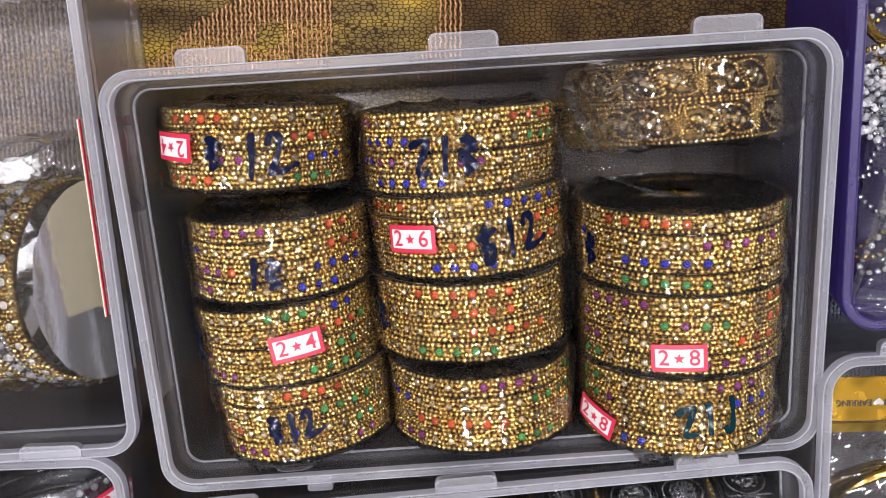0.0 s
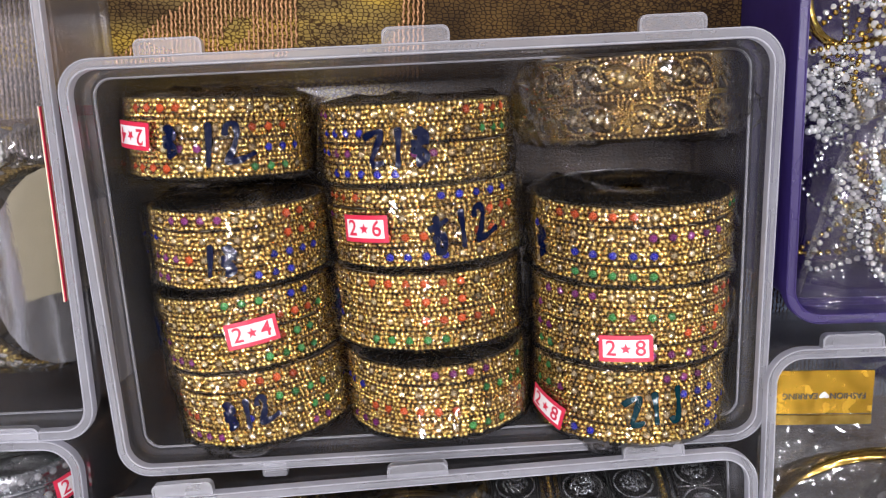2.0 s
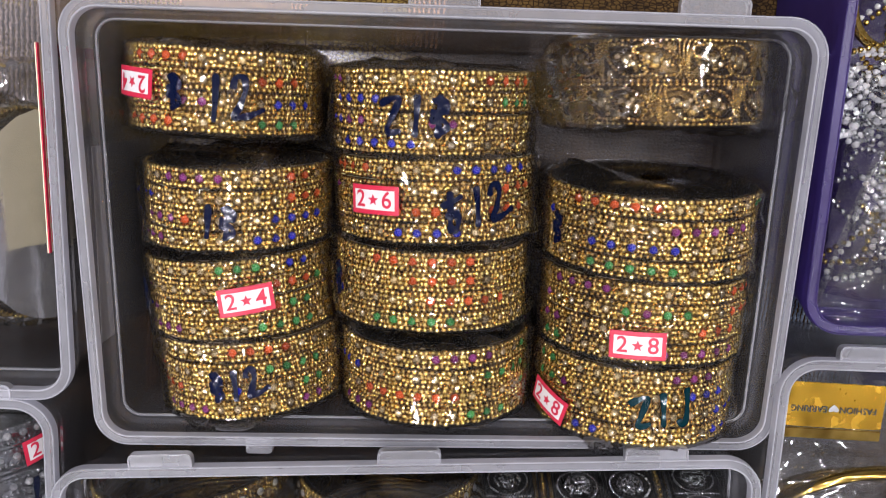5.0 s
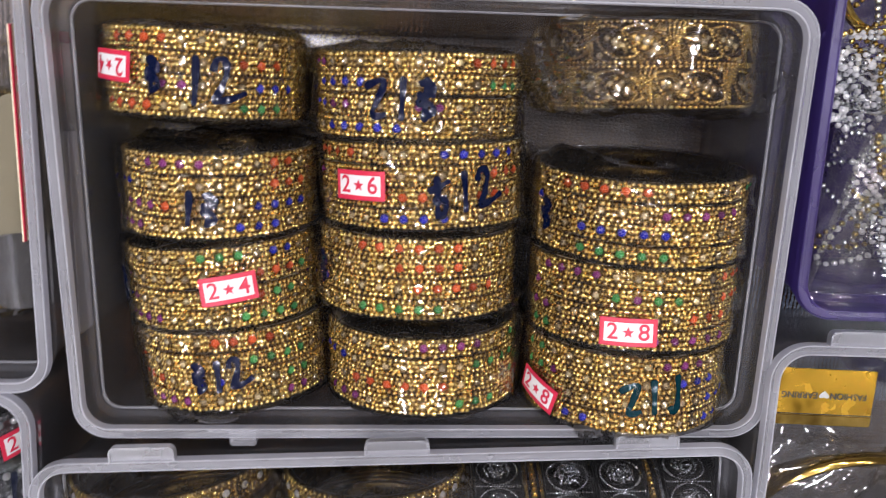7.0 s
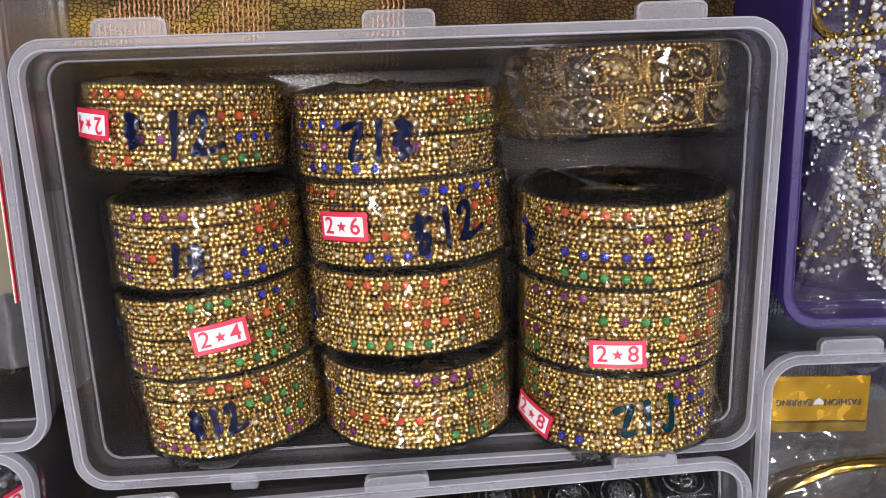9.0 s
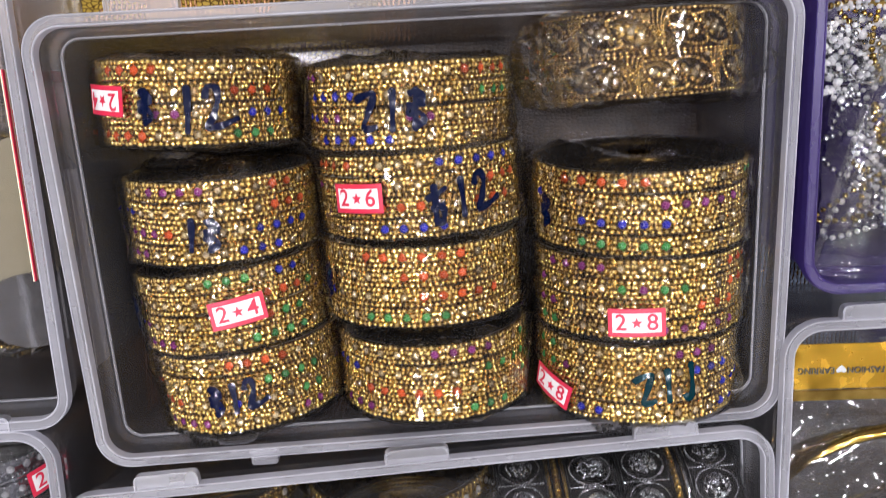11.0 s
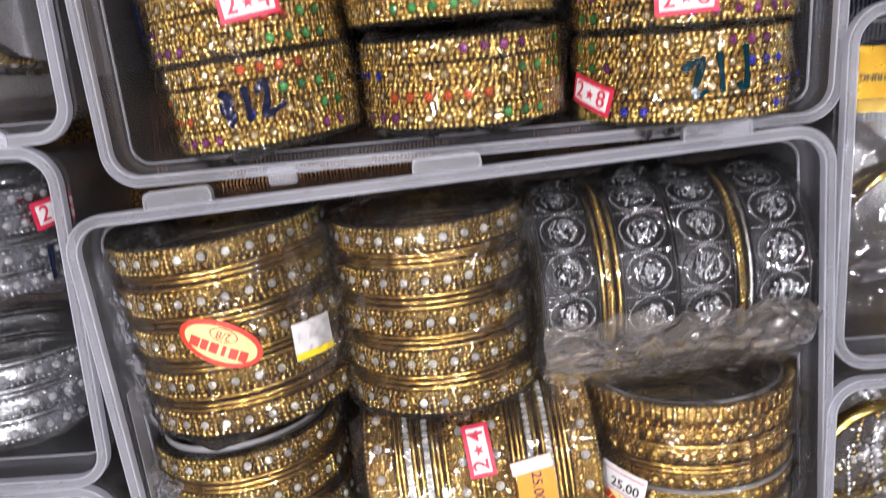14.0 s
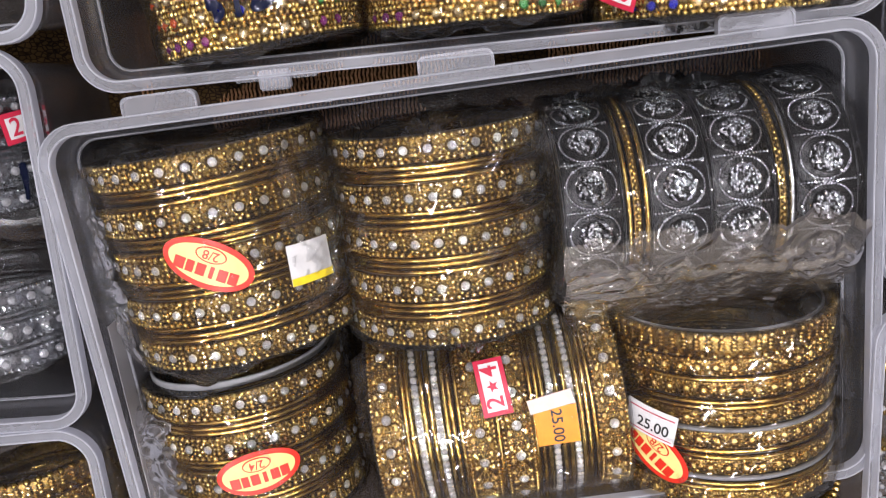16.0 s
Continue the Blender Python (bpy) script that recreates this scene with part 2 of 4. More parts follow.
def ball(seg=6, rings=4):
    v, f = [(0, 0, 1)], []
    for r in range(1, rings):
        th = math.pi * r / rings
        v += [(math.sin(th) * math.cos(2 * math.pi * s / seg), math.sin(th) * math.sin(2 * math.pi * s / seg), math.cos(th)) for s in range(seg)]
    v.append((0, 0, -1))
    for s in range(seg):
        a, b = 1 + s, 1 + (s + 1) % seg
        f.append((0, a, b))
        for r in range(rings - 2):
            o = r * seg
            f.append((a + o, a + o + seg, b + o + seg, b + o))
        o = (rings - 2) * seg
        f.append((a + o, len(v) - 1, b + o))
    return np.array(v), f


BEAD_V, BEAD_F = ball(6, 4)
GEM_V, GEM_F = ball(8, 6)


def on_ring(a, v, r):
    return np.array((r * math.sin(a), v, r * math.cos(a)))


def bead(soup, a, v, r, size, mat=0, flat=1.0, gem=False, long=1.0):
    """A bead on the outside of a ring of radius r; flat: its height, long: its length round the ring."""
    out, side, ax = on_ring(a, 0, 1), np.array((math.cos(a), 0, -math.sin(a))), np.array((0, 1.0, 0))
    tv, tf = (GEM_V, GEM_F) if gem else (BEAD_V, BEAD_F)
    soup.add(on_ring(a, v, r) + size * (tv[:, :1] * side * long + tv[:, 1:2] * ax + tv[:, 2:] * out * flat), tf, mat)


def lathe(soup, profile, n=72, mat=0):
    """profile: closed loop of (v, r) round the y axis."""
    k = len(profile)
    verts = [on_ring(2 * math.pi * i / n, v, r) for i in range(n) for v, r in profile]
    faces = [(i * k + j, i * k + (j + 1) % k, ((i + 1) % n) * k + (j + 1) % k, ((i + 1) % n) * k + j) for i in range(n) for j in range(k)]
    soup.add(verts, faces, mat)


def band(soup, r, width, thick, mat=0, n=72, v0=0.0):
    h, e = width / 2, min(width, thick) * 0.25
    lathe(soup, [(v0 - h, r - thick + e), (v0 - h, r - e), (v0 - h + e, r), (v0 + h - e, r), (v0 + h, r - e), (v0 + h, r - thick + e), (v0 + h - e, r - thick), (v0 - h + e, r - thick)], n, mat)


ORDER = ".cobgp"
RINGS = {}


def ring_meshes(kind, R):
    """The body of one bangle and, where it has them, the places of its stones: (mesh, width, stones)."""
    key = (kind, round(R, 4))
    if key in RINGS:
        return RINGS[key]
    s, stones = Soup(), []
    rnd = random.Random(hash(key[1]) % 999 + len(kind))
    mats = [GOLD, SHADED_DARK_GOLD, SHADED_BASE]
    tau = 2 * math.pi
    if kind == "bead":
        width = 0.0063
        # dark band, shade of the gaps between beads painted in
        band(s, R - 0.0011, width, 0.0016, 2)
        n = 2 * 33
        for side in (-1, 1):
            for i in range(int(n * 1.62)):
                bead(s, tau * (i + 0.5 * (side > 0)) / int(n * 1.62) + rnd.uniform(-0.004, 0.004), side * 0.00228 + rnd.uniform(-0.0002, 0.0002), R - 0.0010 + rnd.uniform(-0.0001, 0.0001), 0.00114 * rnd.uniform(0.7, 1.2), 0, long=rnd.uniform(0.75, 1.2))
        for i in range(33):
            a = tau * i / 33
            stones.append((a, 0.0, R - 0.0009, 0.00136))
            for d in (0.32, 0.5, 0.68):
                for v in (-0.0009, 0.0009):
                    bead(s, a + tau * d / 33 + rnd.uniform(-0.009, 0.009), v + rnd.uniform(-0.0002, 0.0002), R - 0.0010 + rnd.uniform(-0.0001, 0.0001), 0.00106 * rnd.uniform(0.7, 1.25), 0, long=rnd.uniform(0.8, 1.3))
    elif kind == "crystal":
        width = 0.0078
        # band colour holds the shade between bead rows
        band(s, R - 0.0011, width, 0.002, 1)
        n = 30
        for side in (-1, 1):
            for i in range(96):
                bead(s, tau * i / 96, side * 0.0031, R - 0.0011, 0.00095 * rnd.uniform(0.85, 1.15), 0)
        for i in range(n):
            a = tau * i / n
            stones.append((a, 0.0, R - 0.0007, 0.00142))
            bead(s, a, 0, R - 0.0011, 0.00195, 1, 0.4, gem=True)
            for k in range(9):
                q = tau * k / 9
                bead(s, a + 0.0023 / R * math.cos(q), 0.0023 * math.sin(q), R - 0.0011, 0.0006, 0)
            for v in (-0.0015, 0, 0.0015):
                bead(s, a + tau * 0.5 / n, v, R - 0.0011, 0.0009 * rnd.uniform(0.8, 1.1), 0)
    elif kind == "thin":
        width = 0.0017
        mats = [PLAIN_GOLD]
        lathe(s, [(0.00075 * math.cos(tau * k / 8), R - 0.0016 + 0.0009 * math.sin(tau * k / 8)) for k in range(8)], 80)
    elif kind == "cream":
        width = 0.0015
        mats = [LINER]
        lathe(s, [(0.0007 * math.cos(tau * k / 8), R - 0.0012 + 0.0008 * math.sin(tau * k / 8)) for k in range(8)], 80)
    elif kind == "rhine":
        width = 0.0026
        mats = [SILVER]
        band(s, R - 0.0012, width, 0.0013)
        for i in range(88):
            stones.append((tau * i / 88, 0.0, R - 0.0011, 0.00112))
    elif kind == "leaf":
        width = 0.0092
        mats = [OLD_GOLD, OLD_BASE]
        band(s, R - 0.0011, width, 0.002, 1)
        for side in (-1, 1):
            for i in range(120):
                bead(s, tau * i / 120, side * 0.0041, R - 0.0011, 0.00075, 0)
        n = 20
        for i in range(n):
            a = tau * i / n
            stones.append((a, 0.0, R - 0.0005, 0.0016))
            bead(s, a, 0, R - 0.0010, 0.0021, 1, 0.4, gem=True)
            for k in range(8):
                q = tau * k / 8
                bead(s, a + 0.0025 / R * math.cos(q), 0.0025 * math.sin(q), R - 0.0010, 0.0008, 0)
            for row in range(5):
                for col in range(4):
                    w = 0.0022 * (1 - 0.28 * abs(row - 1.5))
                    bead(s, a + tau * 0.5 / n + (row - 2) * 0.0009 / R, (col - 1.5) / 1.5 * w, R - 0.0006, 0.0005, 0)
            for side in (-1, 1):
                bead(s, a + tau * 0.25 / n, side * 0.0025, R - 0.0011, 0.0013, 0, 0.7, long=1.4)
                bead(s, a + tau * 0.75 / n, side * 0.0025, R - 0.0011, 0.0013, 0, 0.7, long=1.4)
    elif kind == "old":
        width = 0.0052
        mats = [OLD_GOLD, OLD_BASE]
        band(s, R - 0.0012, width, 0.0017, 1)
        for i in range(44):
            a = tau * i / 44
            bead(s, a, 0, R - 0.0012, 0.0016, 0, 0.7, gem=True)
            for k in range(9):
                q = tau * k / 9
                bead(s, a + 0.0019 / R * math.cos(q), 0.0021 * math.sin(q), R - 0.0011, 0.00058, 0)
        for i in range(130):
            bead(s, tau * i / 130, 0.0023, R - 0.0011, 0.0007, 0)
    elif kind == "crown":
        width = 0.0075
        mats = [OLD_GOLD, OLD_BASE]
        band(s, R - 0.0013, width, 0.003, 1)
        for i in range(64):
            a = tau * i / 64
            bead(s, a, 0.0034, R - 0.0012, 0.0012, 0, 1.3)
            for v in (0.0016, 0.0005, -0.0006):
                bead(s, a, v, R - 0.0011, 0.00072, 0, long=1.7)
            bead(s, a + tau / 128, -0.0026, R - 0.0011, 0.0011, 0)
    elif kind == "silver":
        width = 0.0062
        mats = [SILVER, GREY_SILVER]
        band(s, R - 0.0012, width, 0.0018, 1)
        for side in (-1, 1):
            for i in range(110):
                bead(s, tau * i / 110, side * 0.0025, R - 0.0012, 0.0007, 0)
        for i in range(38):
            stones.append((tau * i / 38, 0.0, R - 0.0010, 0.0014))
    elif kind == "silver_thin":
        width = 0.0018
        mats = [SILVER]
        lathe(s, [(0.00075 * math.cos(tau * k / 8), R - 0.0016 + 0.0009 * math.sin(tau * k / 8)) for k in range(8)], 80)
    elif kind == "dome":
        width = 0.0178
        mats = [SILVER, BLACK_SILVER, GREY_SILVER]
        band(s, R - 0.0022, width, 0.002, 1)
        n = 14
        for side in (-1, 1):
            lathe(s, [(side * 0.0084 + 0.0005 * math.cos(tau * k / 6), R - 0.0022 + 0.0005 * math.sin(tau * k / 6)) for k in range(6)], 80, 1)
        for i in range(n):
            a = tau * i / n
            bead(s, a, 0, R - 0.0024, 0.0047, 1, 0.55, gem=True)
            for k in range(46):
                q = tau * k / 46
                bead(s, a + 0.0066 / R * math.cos(q), 0.0070 * math.sin(q), R - 0.0019, 0.00048, 2)
            for k in range(95):
                d, q = 0.0045 * math.sqrt(rnd.random()), k * 2.4
                bead(s, a + d / R * math.cos(q), d * math.sin(q), R - 0.0024 + 0.0026 * math.sqrt(max(0, 1 - (d / 0.0047) ** 2)), rnd.uniform(0.0003, 0.0007), rnd.choice((0, 0, 2)), long=rnd.uniform(0.7, 1.8))
            for k in range(16):
                bead(s, a + tau * 0.5 / n, (k - 7.5) * 0.001, R - 0.0018, 0.0005, 2)
    elif kind == "gold_bead":
        width = 0.0030
        mats = [PLAIN_GOLD]
        band(s, R - 0.0014, width * 0.8, 0.0014)
        for i in range(100):
            bead(s, tau * i / 100, 0, R - 0.0012, 0.0010, 0)
    elif kind == "kada":
        width = 0.0125
        mats = [OLD_GOLD, BROWN_GOLD, STONES["."], OLD_BASE]
        band(s, R - 0.0020, width, 0.0022, 1)
        for side in (-1, 1):
            for i in range(110):
                bead(s, tau * i / 110, side * 0.0058, R - 0.0017, 0.0008, 0, long=rnd.uniform(0.8, 1.3))
        n = 8
        for i in range(n):
            a = tau * i / n
            for shift, lean, long, wide in ((-0.0052, -0.55, 0.0076, 0.0040), (0.0042, -0.45, 0.0080, 0.0042)):
                cl, sl = math.cos(lean), math.sin(lean)

                def leaf_point(u, v):
                    return a + (shift + u * cl - v * sl) / R, max(-0.0056, min(0.0056, (u * sl + v * cl) * 0.95))
                for k in range(34):
                    q = tau * k / 34
                    u, v = long * math.cos(q), wide * math.sin(q) * (1 - 0.55 * abs(math.cos(q)) ** 3)
                    aa, vv = leaf_point(u, v)
                    bead(s, aa, vv, R - 0.0008, 0.00072, 0 if k % 2 else 3, long=1.1)
                for k in range(16):
                    aa, vv = leaf_point(rnd.uniform(-0.55, 0.55) * long, rnd.uniform(-0.45, 0.45) * wide)
                    bead(s, aa, vv, R - 0.0017, rnd.uniform(0.0008, 0.0016), rnd.choice((1, 3)), 0.6, gem=True, long=1.3)
                for u, v, z in ((0.0, 0.0, 0.0014), (0.0028, 0.0004, 0.0010), (-0.0028, -0.0004, 0.0010), (0.0004, 0.0017, 0.0008)):
                    aa, vv = leaf_point(u, v)
                    bead(s, aa, vv, R - 0.0010, z, 2, 0.8, gem=True)
            for row in range(4):
                for k in range(15):
                    t = k / 14
                    bead(s, a + (0.0105 + 0.0016 * row * (1 - t) + 0.0035 * t * t) / R, 0.0054 - 0.0108 * t * (1 - 0.10 * row), R - 0.0012, 0.00058, 3 if k % 2 else 0)
            for k in range(12):
                bead(s, a + rnd.uniform(0.0085, 0.0165) / R, rnd.uniform(-0.0054, 0.0054), R - 0.0018, rnd.uniform(0.0006, 0.0013), rnd.choice((1, 3, 3, 2)), gem=True)
    RINGS[key] = (s.mesh("bangle", mats), width, stones)
    return RINGS[key]


def stone_row(stones, colours):
    """Stones of one bangle; colours: one letter for each stone."""
    s = Soup()
    for (a, v, r, size), c in zip(stones, colours):
        bead(s, a, v, r, size, ORDER.index(c), 0.75, gem=True)
    return s.mesh("stone_row", [STONES[c] for c in ORDER], smooth=False)


FILLS = {}


def bangles(parent, kinds, R, patterns=(), gap=0.0001, base="c", seed=0):
    """Bangles side by side along the parent's y, from the top end down. Returns their whole length."""
    widths = [ring_meshes(k, R)[1] for k in kinds]
    length = sum(widths) + gap * (len(kinds) - 1)
    v, rnd, pats = length / 2, random.Random(seed), list(patterns)
    for kind, w in zip(kinds, widths):
        me, _, stones = ring_meshes(kind, R)
        jig = pose(rnd.uniform(-0.0004, 0.0004), v - w / 2, rnd.uniform(-0.0004, 0.0001), rnd.uniform(-0.5, 0.5), 0 if pats else rnd.uniform(0, 360), rnd.uniform(-0.6, 0.6))
        ob = child("bangle", me, parent, m=jig)
        if stones:
            n = len(stones)
            if pats:
                pat, col = pats.pop(0), ["."] * n
                for i, c in enumerate(pat):
                    col[(i - len(pat) // 2) % n] = c
                child("stone_row", stone_row(stones, col), ob)
            else:
                key = (kind, round(R, 4))
                if key not in FILLS:
                    FILLS[key] = stone_row(stones, [base] * n)
                child("stone_row", FILLS[key], ob)
        v -= w + gap
    return length


def creases(p, seed, count=9, height=0.0014, width=0.11, low=40, high=130):
    """Sharp straight creases running over points p in random directions, each fading in and out along its way."""
    rnd = np.random.RandomState(seed)
    q = p + 0.0025 * np.sin(p[:, [1, 2, 0]] * 130 + rnd.uniform(0, 6, 3))
    out = np.zeros(len(p))
    for i in range(count):
        k = rnd.normal(size=3)
        k *= rnd.uniform(low, high) / np.linalg.norm(k)
        line = 1 - np.abs(np.sin(q @ k + rnd.uniform(0, 6))) / (width * rnd.uniform(0.6, 1.5))
        m = rnd.normal(size=3)
        mask = np.sin(p @ (m * 95 / np.linalg.norm(m)) + rnd.uniform(0, 6))
        out += height * rnd.uniform(0.5, 1.3) * np.clip(line, 0, 1) * np.clip(mask * 1.6, 0, 1)
    return out


def wrapper(parent, R, length, seed, mat=None, rough=1.0, close=0.12, bulge=0.0020):
    """Thin film pulled round a pack in sharp creases and gathered over both openings."""
    rnd = np.random.RandomState(seed + 900)
    h, n, k = length / 2, 190, max(16, int(length / 0.0013))
    lip = [(R * close, 0.2), (R * 0.24, 0.5), (R * 0.36, 0.7), (R * 0.48, 0.9), (R * 0.60, 1.0), (R * 0.72, 1.0), (R * 0.83, 0.85), (R * 0.92, 0.6), (R * 0.985, 0.3)]
    prof = np.array([(-h - bulge * d, r) for r, d in lip] + [(-h + 2 * h * i / k, R + 0.0008) for i in range(k + 1)] + [(h + bulge * d, r) for r, d in reversed(lip)])
    m, cut = len(prof), len(lip)
    a = np.repeat(np.arange(n) * 2 * math.pi / n, m)
    v, r = np.tile(prof[:, 0], n), np.tile(prof[:, 1], n)
    p = np.stack([r * np.sin(a), v, r * np.cos(a)], 1)
    ends = np.abs(v) > h + 1e-6
    soft = sum(np.sin(p @ (rnd.normal(size=3) * f) + rnd.uniform(0, 6)) for f in (45, 60, 80, 110)) / 4
    d = 0.0005 + rough * (0.0007 * soft + creases(p, seed) + rnd.uniform(-0.00012, 0.00012, len(p)))
    r2 = np.maximum(0.001, r + np.where(ends, 0.3, 1.0) * d)
    pleat = creases(p * np.array((1.0, 0.2, 1.0)), seed + 50, 6, 0.0022, 0.14, 25, 70) + 0.0006 * soft
    v2 = v + np.where(ends, np.sign(v) * pleat * rough, 0.0)
    verts = np.stack([r2 * np.sin(a), v2, r2 * np.cos(a)], 1)
    faces = [(i * m + j, ((i + 1) % n) * m + j, ((i + 1) % n) * m + j + 1, i * m + j + 1) for i in range(n) for j in range(m - 1)]
    index = [1 if j < cut or j >= m - cut - 1 else 0 for i in range(n) for j in range(m - 1)]
    return child("wrapper", mesh_of("wrapper", verts, faces, [mat or FILM, GATHER], index, smooth=True), parent, "crinkled clear plastic film")


def bend(points, R, a0, v0, turn):
    """Flat (u, v) points laid on the pack at angle a0 degrees, place v0, turned by so many degrees."""
    c, s = math.cos(radians(turn)), math.sin(radians(turn))
    return [on_ring(radians(a0) + (u * c - v * s) / R, v0 + u * s + v * c, R) for u, v in points]


def grid_patch(w, h, nu=12, nv=5, round_=False):
    pts = []
    for j in range(nv + 1):
        for i in range(nu + 1):
            u, v = i / nu * 2 - 1, j / nv * 2 - 1
            if round_:
                u, v = u * math.sqrt(max(0, 1 - v * v / 2)), v * math.sqrt(max(0, 1 - u * u / 2))
            pts.append((u * w / 2, v * h / 2))
    faces = [(j * (nu + 1) + i, j * (nu + 1) + i + 1, (j + 1) * (nu + 1) + i + 1, (j + 1) * (nu + 1) + i) for j in range(nv) for i in range(nu)]
    return pts, faces


def patch(name, parent, R, a0, v0, turn, w, h, mat, label="", round_=False, du=0.0, dv=0.0):
    pts, faces = grid_patch(w, h, 16 if round_ else 12, 12 if round_ else 5, round_)
    return child(name, mesh_of(name, bend([(u + du, v + dv) for u, v in pts], R, a0, v0, turn), faces, [mat]), parent, label)


def text_flat(body, size):
    cu = bpy.data.curves.new("letters", "FONT")
    cu.body, cu.size, cu.align_x, cu.align_y, cu.offset = body, size, "CENTER", "CENTER", size * 0.012
    ob = bpy.data.objects.new("letters", cu)
    scene.collection.objects.link(ob)
    me = bpy.data.meshes.new_from_object(ob.evaluated_get(bpy.context.evaluated_depsgraph_get()))
    pts, faces = [(v.co.x, v.co.y) for v in me.vertices], [tuple(p.vertices) for p in me.polygons]
    bpy.data.objects.remove(ob)
    bpy.data.meshes.remove(me)
    bpy.data.curves.remove(cu)
    return pts, faces


def lettering(parent, R, a0, v0, turn, body, size, mat, du=0.0, dv=0.0, flip=0.0):
    pts, faces = text_flat(body, size)
    if flip:
        pts = [(-u, -v) for u, v in pts]
    return child("lettering", mesh_of("lettering", bend([(u + du, v + dv) for u, v in pts], R, a0, v0, turn), faces, [mat], smooth=False), parent)


def star(parent, R, a0, v0, turn, size, mat):
    pts = [(size * (1 if k % 2 == 0 else 0.42) * math.sin(math.pi * k / 5), size * (1 if k % 2 == 0 else 0.42) * math.cos(math.pi * k / 5)) for k in range(10)] + [(0, 0)]
    faces = [(k, (k + 1) % 10, 10) for k in range(10)]
    return child("star", mesh_of("star", bend(pts, R, a0, v0, turn), faces, [mat], smooth=False), parent)


def size_sticker(parent, R, a0, v0, turn, first, last):
    """Red-bordered size sticker: a number, a star, a number."""
    r = R + 0.0030
    s = patch("size_sticker", parent, r, a0, v0, turn, 0.0172, 0.0088, RED, "white size sticker with a red border")
    patch("label_face", s, r + 0.00018, a0, v0, turn, 0.0146, 0.0060, WHITE)
    lettering(s, r + 0.00036, a0, v0, turn, first, 0.0072, RED, du=-0.0047)
    lettering(s, r + 0.00036, a0, v0, turn, last, 0.0072, RED, du=0.0047)
    star(s, r + 0.00036, a0, v0, turn, 0.0019, RED)
    return s


def oval_label(parent, R, a0, v0, turn, last):
    """Red oval label with a yellow middle; the maker's word stands as bars, the size can be read."""
    r = R + 0.0030
    s = patch("oval_label", parent, r, a0, v0, turn, 0.0255, 0.0135, OVAL_RED, "red oval label with a yellow middle", True)
    patch("label_face", s, r + 0.00018, a0, v0, turn, 0.0222, 0.0104, YELLOW, "", True)
    patch("size_ring", s, r + 0.0003, a0, v0, turn, 0.0086, 0.0045, OVAL_RED, "", True, dv=0.0028)
    patch("size_face", s, r + 0.00042, a0, v0, turn, 0.0078, 0.0037, YELLOW, "", True, dv=0.0028)
    lettering(s, r + 0.00056, a0, v0, turn, last, 0.0036, OVAL_RED, dv=0.0028, flip=1)
    for k, w in enumerate((0.0030, 0.0022, 0.0026, 0.0012, 0.0026, 0.0026)):
        patch("word_bar", s, r + 0.0003, a0, v0, turn, w, 0.0034, OVAL_RED, du=-0.0075 + 0.003 * k, dv=-0.0018)
    return s


STROKES = {
    "1": [[(0.42, 1.05), (0.40, 0.5), (0.34, -0.05)]],
    "2": [[(0.0, 0.72), (0.12, 0.98), (0.42, 0.98), (0.48, 0.72), (0.30, 0.38), (0.05, 0.08), (0.35, 0.10), (0.75, 0.16), (1.25, 0.30)]],
    "F": [[(0.25, 1.0), (0.20, 0.5), (0.08, -0.1)], [(-0.2, 0.62), (0.3, 0.72), (0.8, 0.85)], [(-0.05, 0.35), (0.3, 0.40), (0.6, 0.45)], [(0.05, 0.1), (0.35, -0.05), (0.5, 0.2), (0.45, 0.4)]],
    "J": [[(0.62, 1.1), (0.60, 0.5), (0.48, 0.05), (0.22, -0.05), (0.12, 0.15)]],
    "Z": [[(-0.25, 0.75), (0.2, 0.88), (0.65, 0.92), (0.40, 0.5), (0.10, 0.10), (0.4, 0.05), (0.75, 0.12)]],
    "#": [[(0.05, 0.85), (0.4, 0.95), (0.65, 0.75), (0.3, 0.55), (0.05, 0.4), (0.5, 0.4), (0.65, 0.2), (0.2, 0.05)], [(0.38, 1.05), (0.33, 0.5), (0.28, -0.05)], [(-0.05, 0.6), (0.4, 0.6), (0.75, 0.65)]],
}


def smooth_line(pts, k=6):
    """A rounded line through the points."""
    out = []
    for i in range(len(pts) - 1):
        p0, p1, p2, p3 = pts[max(i - 1, 0)], pts[i], pts[i + 1], pts[min(i + 2, len(pts) - 1)]
        for j in range(k):
            t = j / k
            out.append(0.5 * (2 * p1 + (p2 - p0) * t + (2 * p0 - 5 * p1 + 4 * p2 - p3) * t * t + (3 * p1 - p0 - 3 * p2 + p3) * t ** 3))
    return out + [pts[-1]]


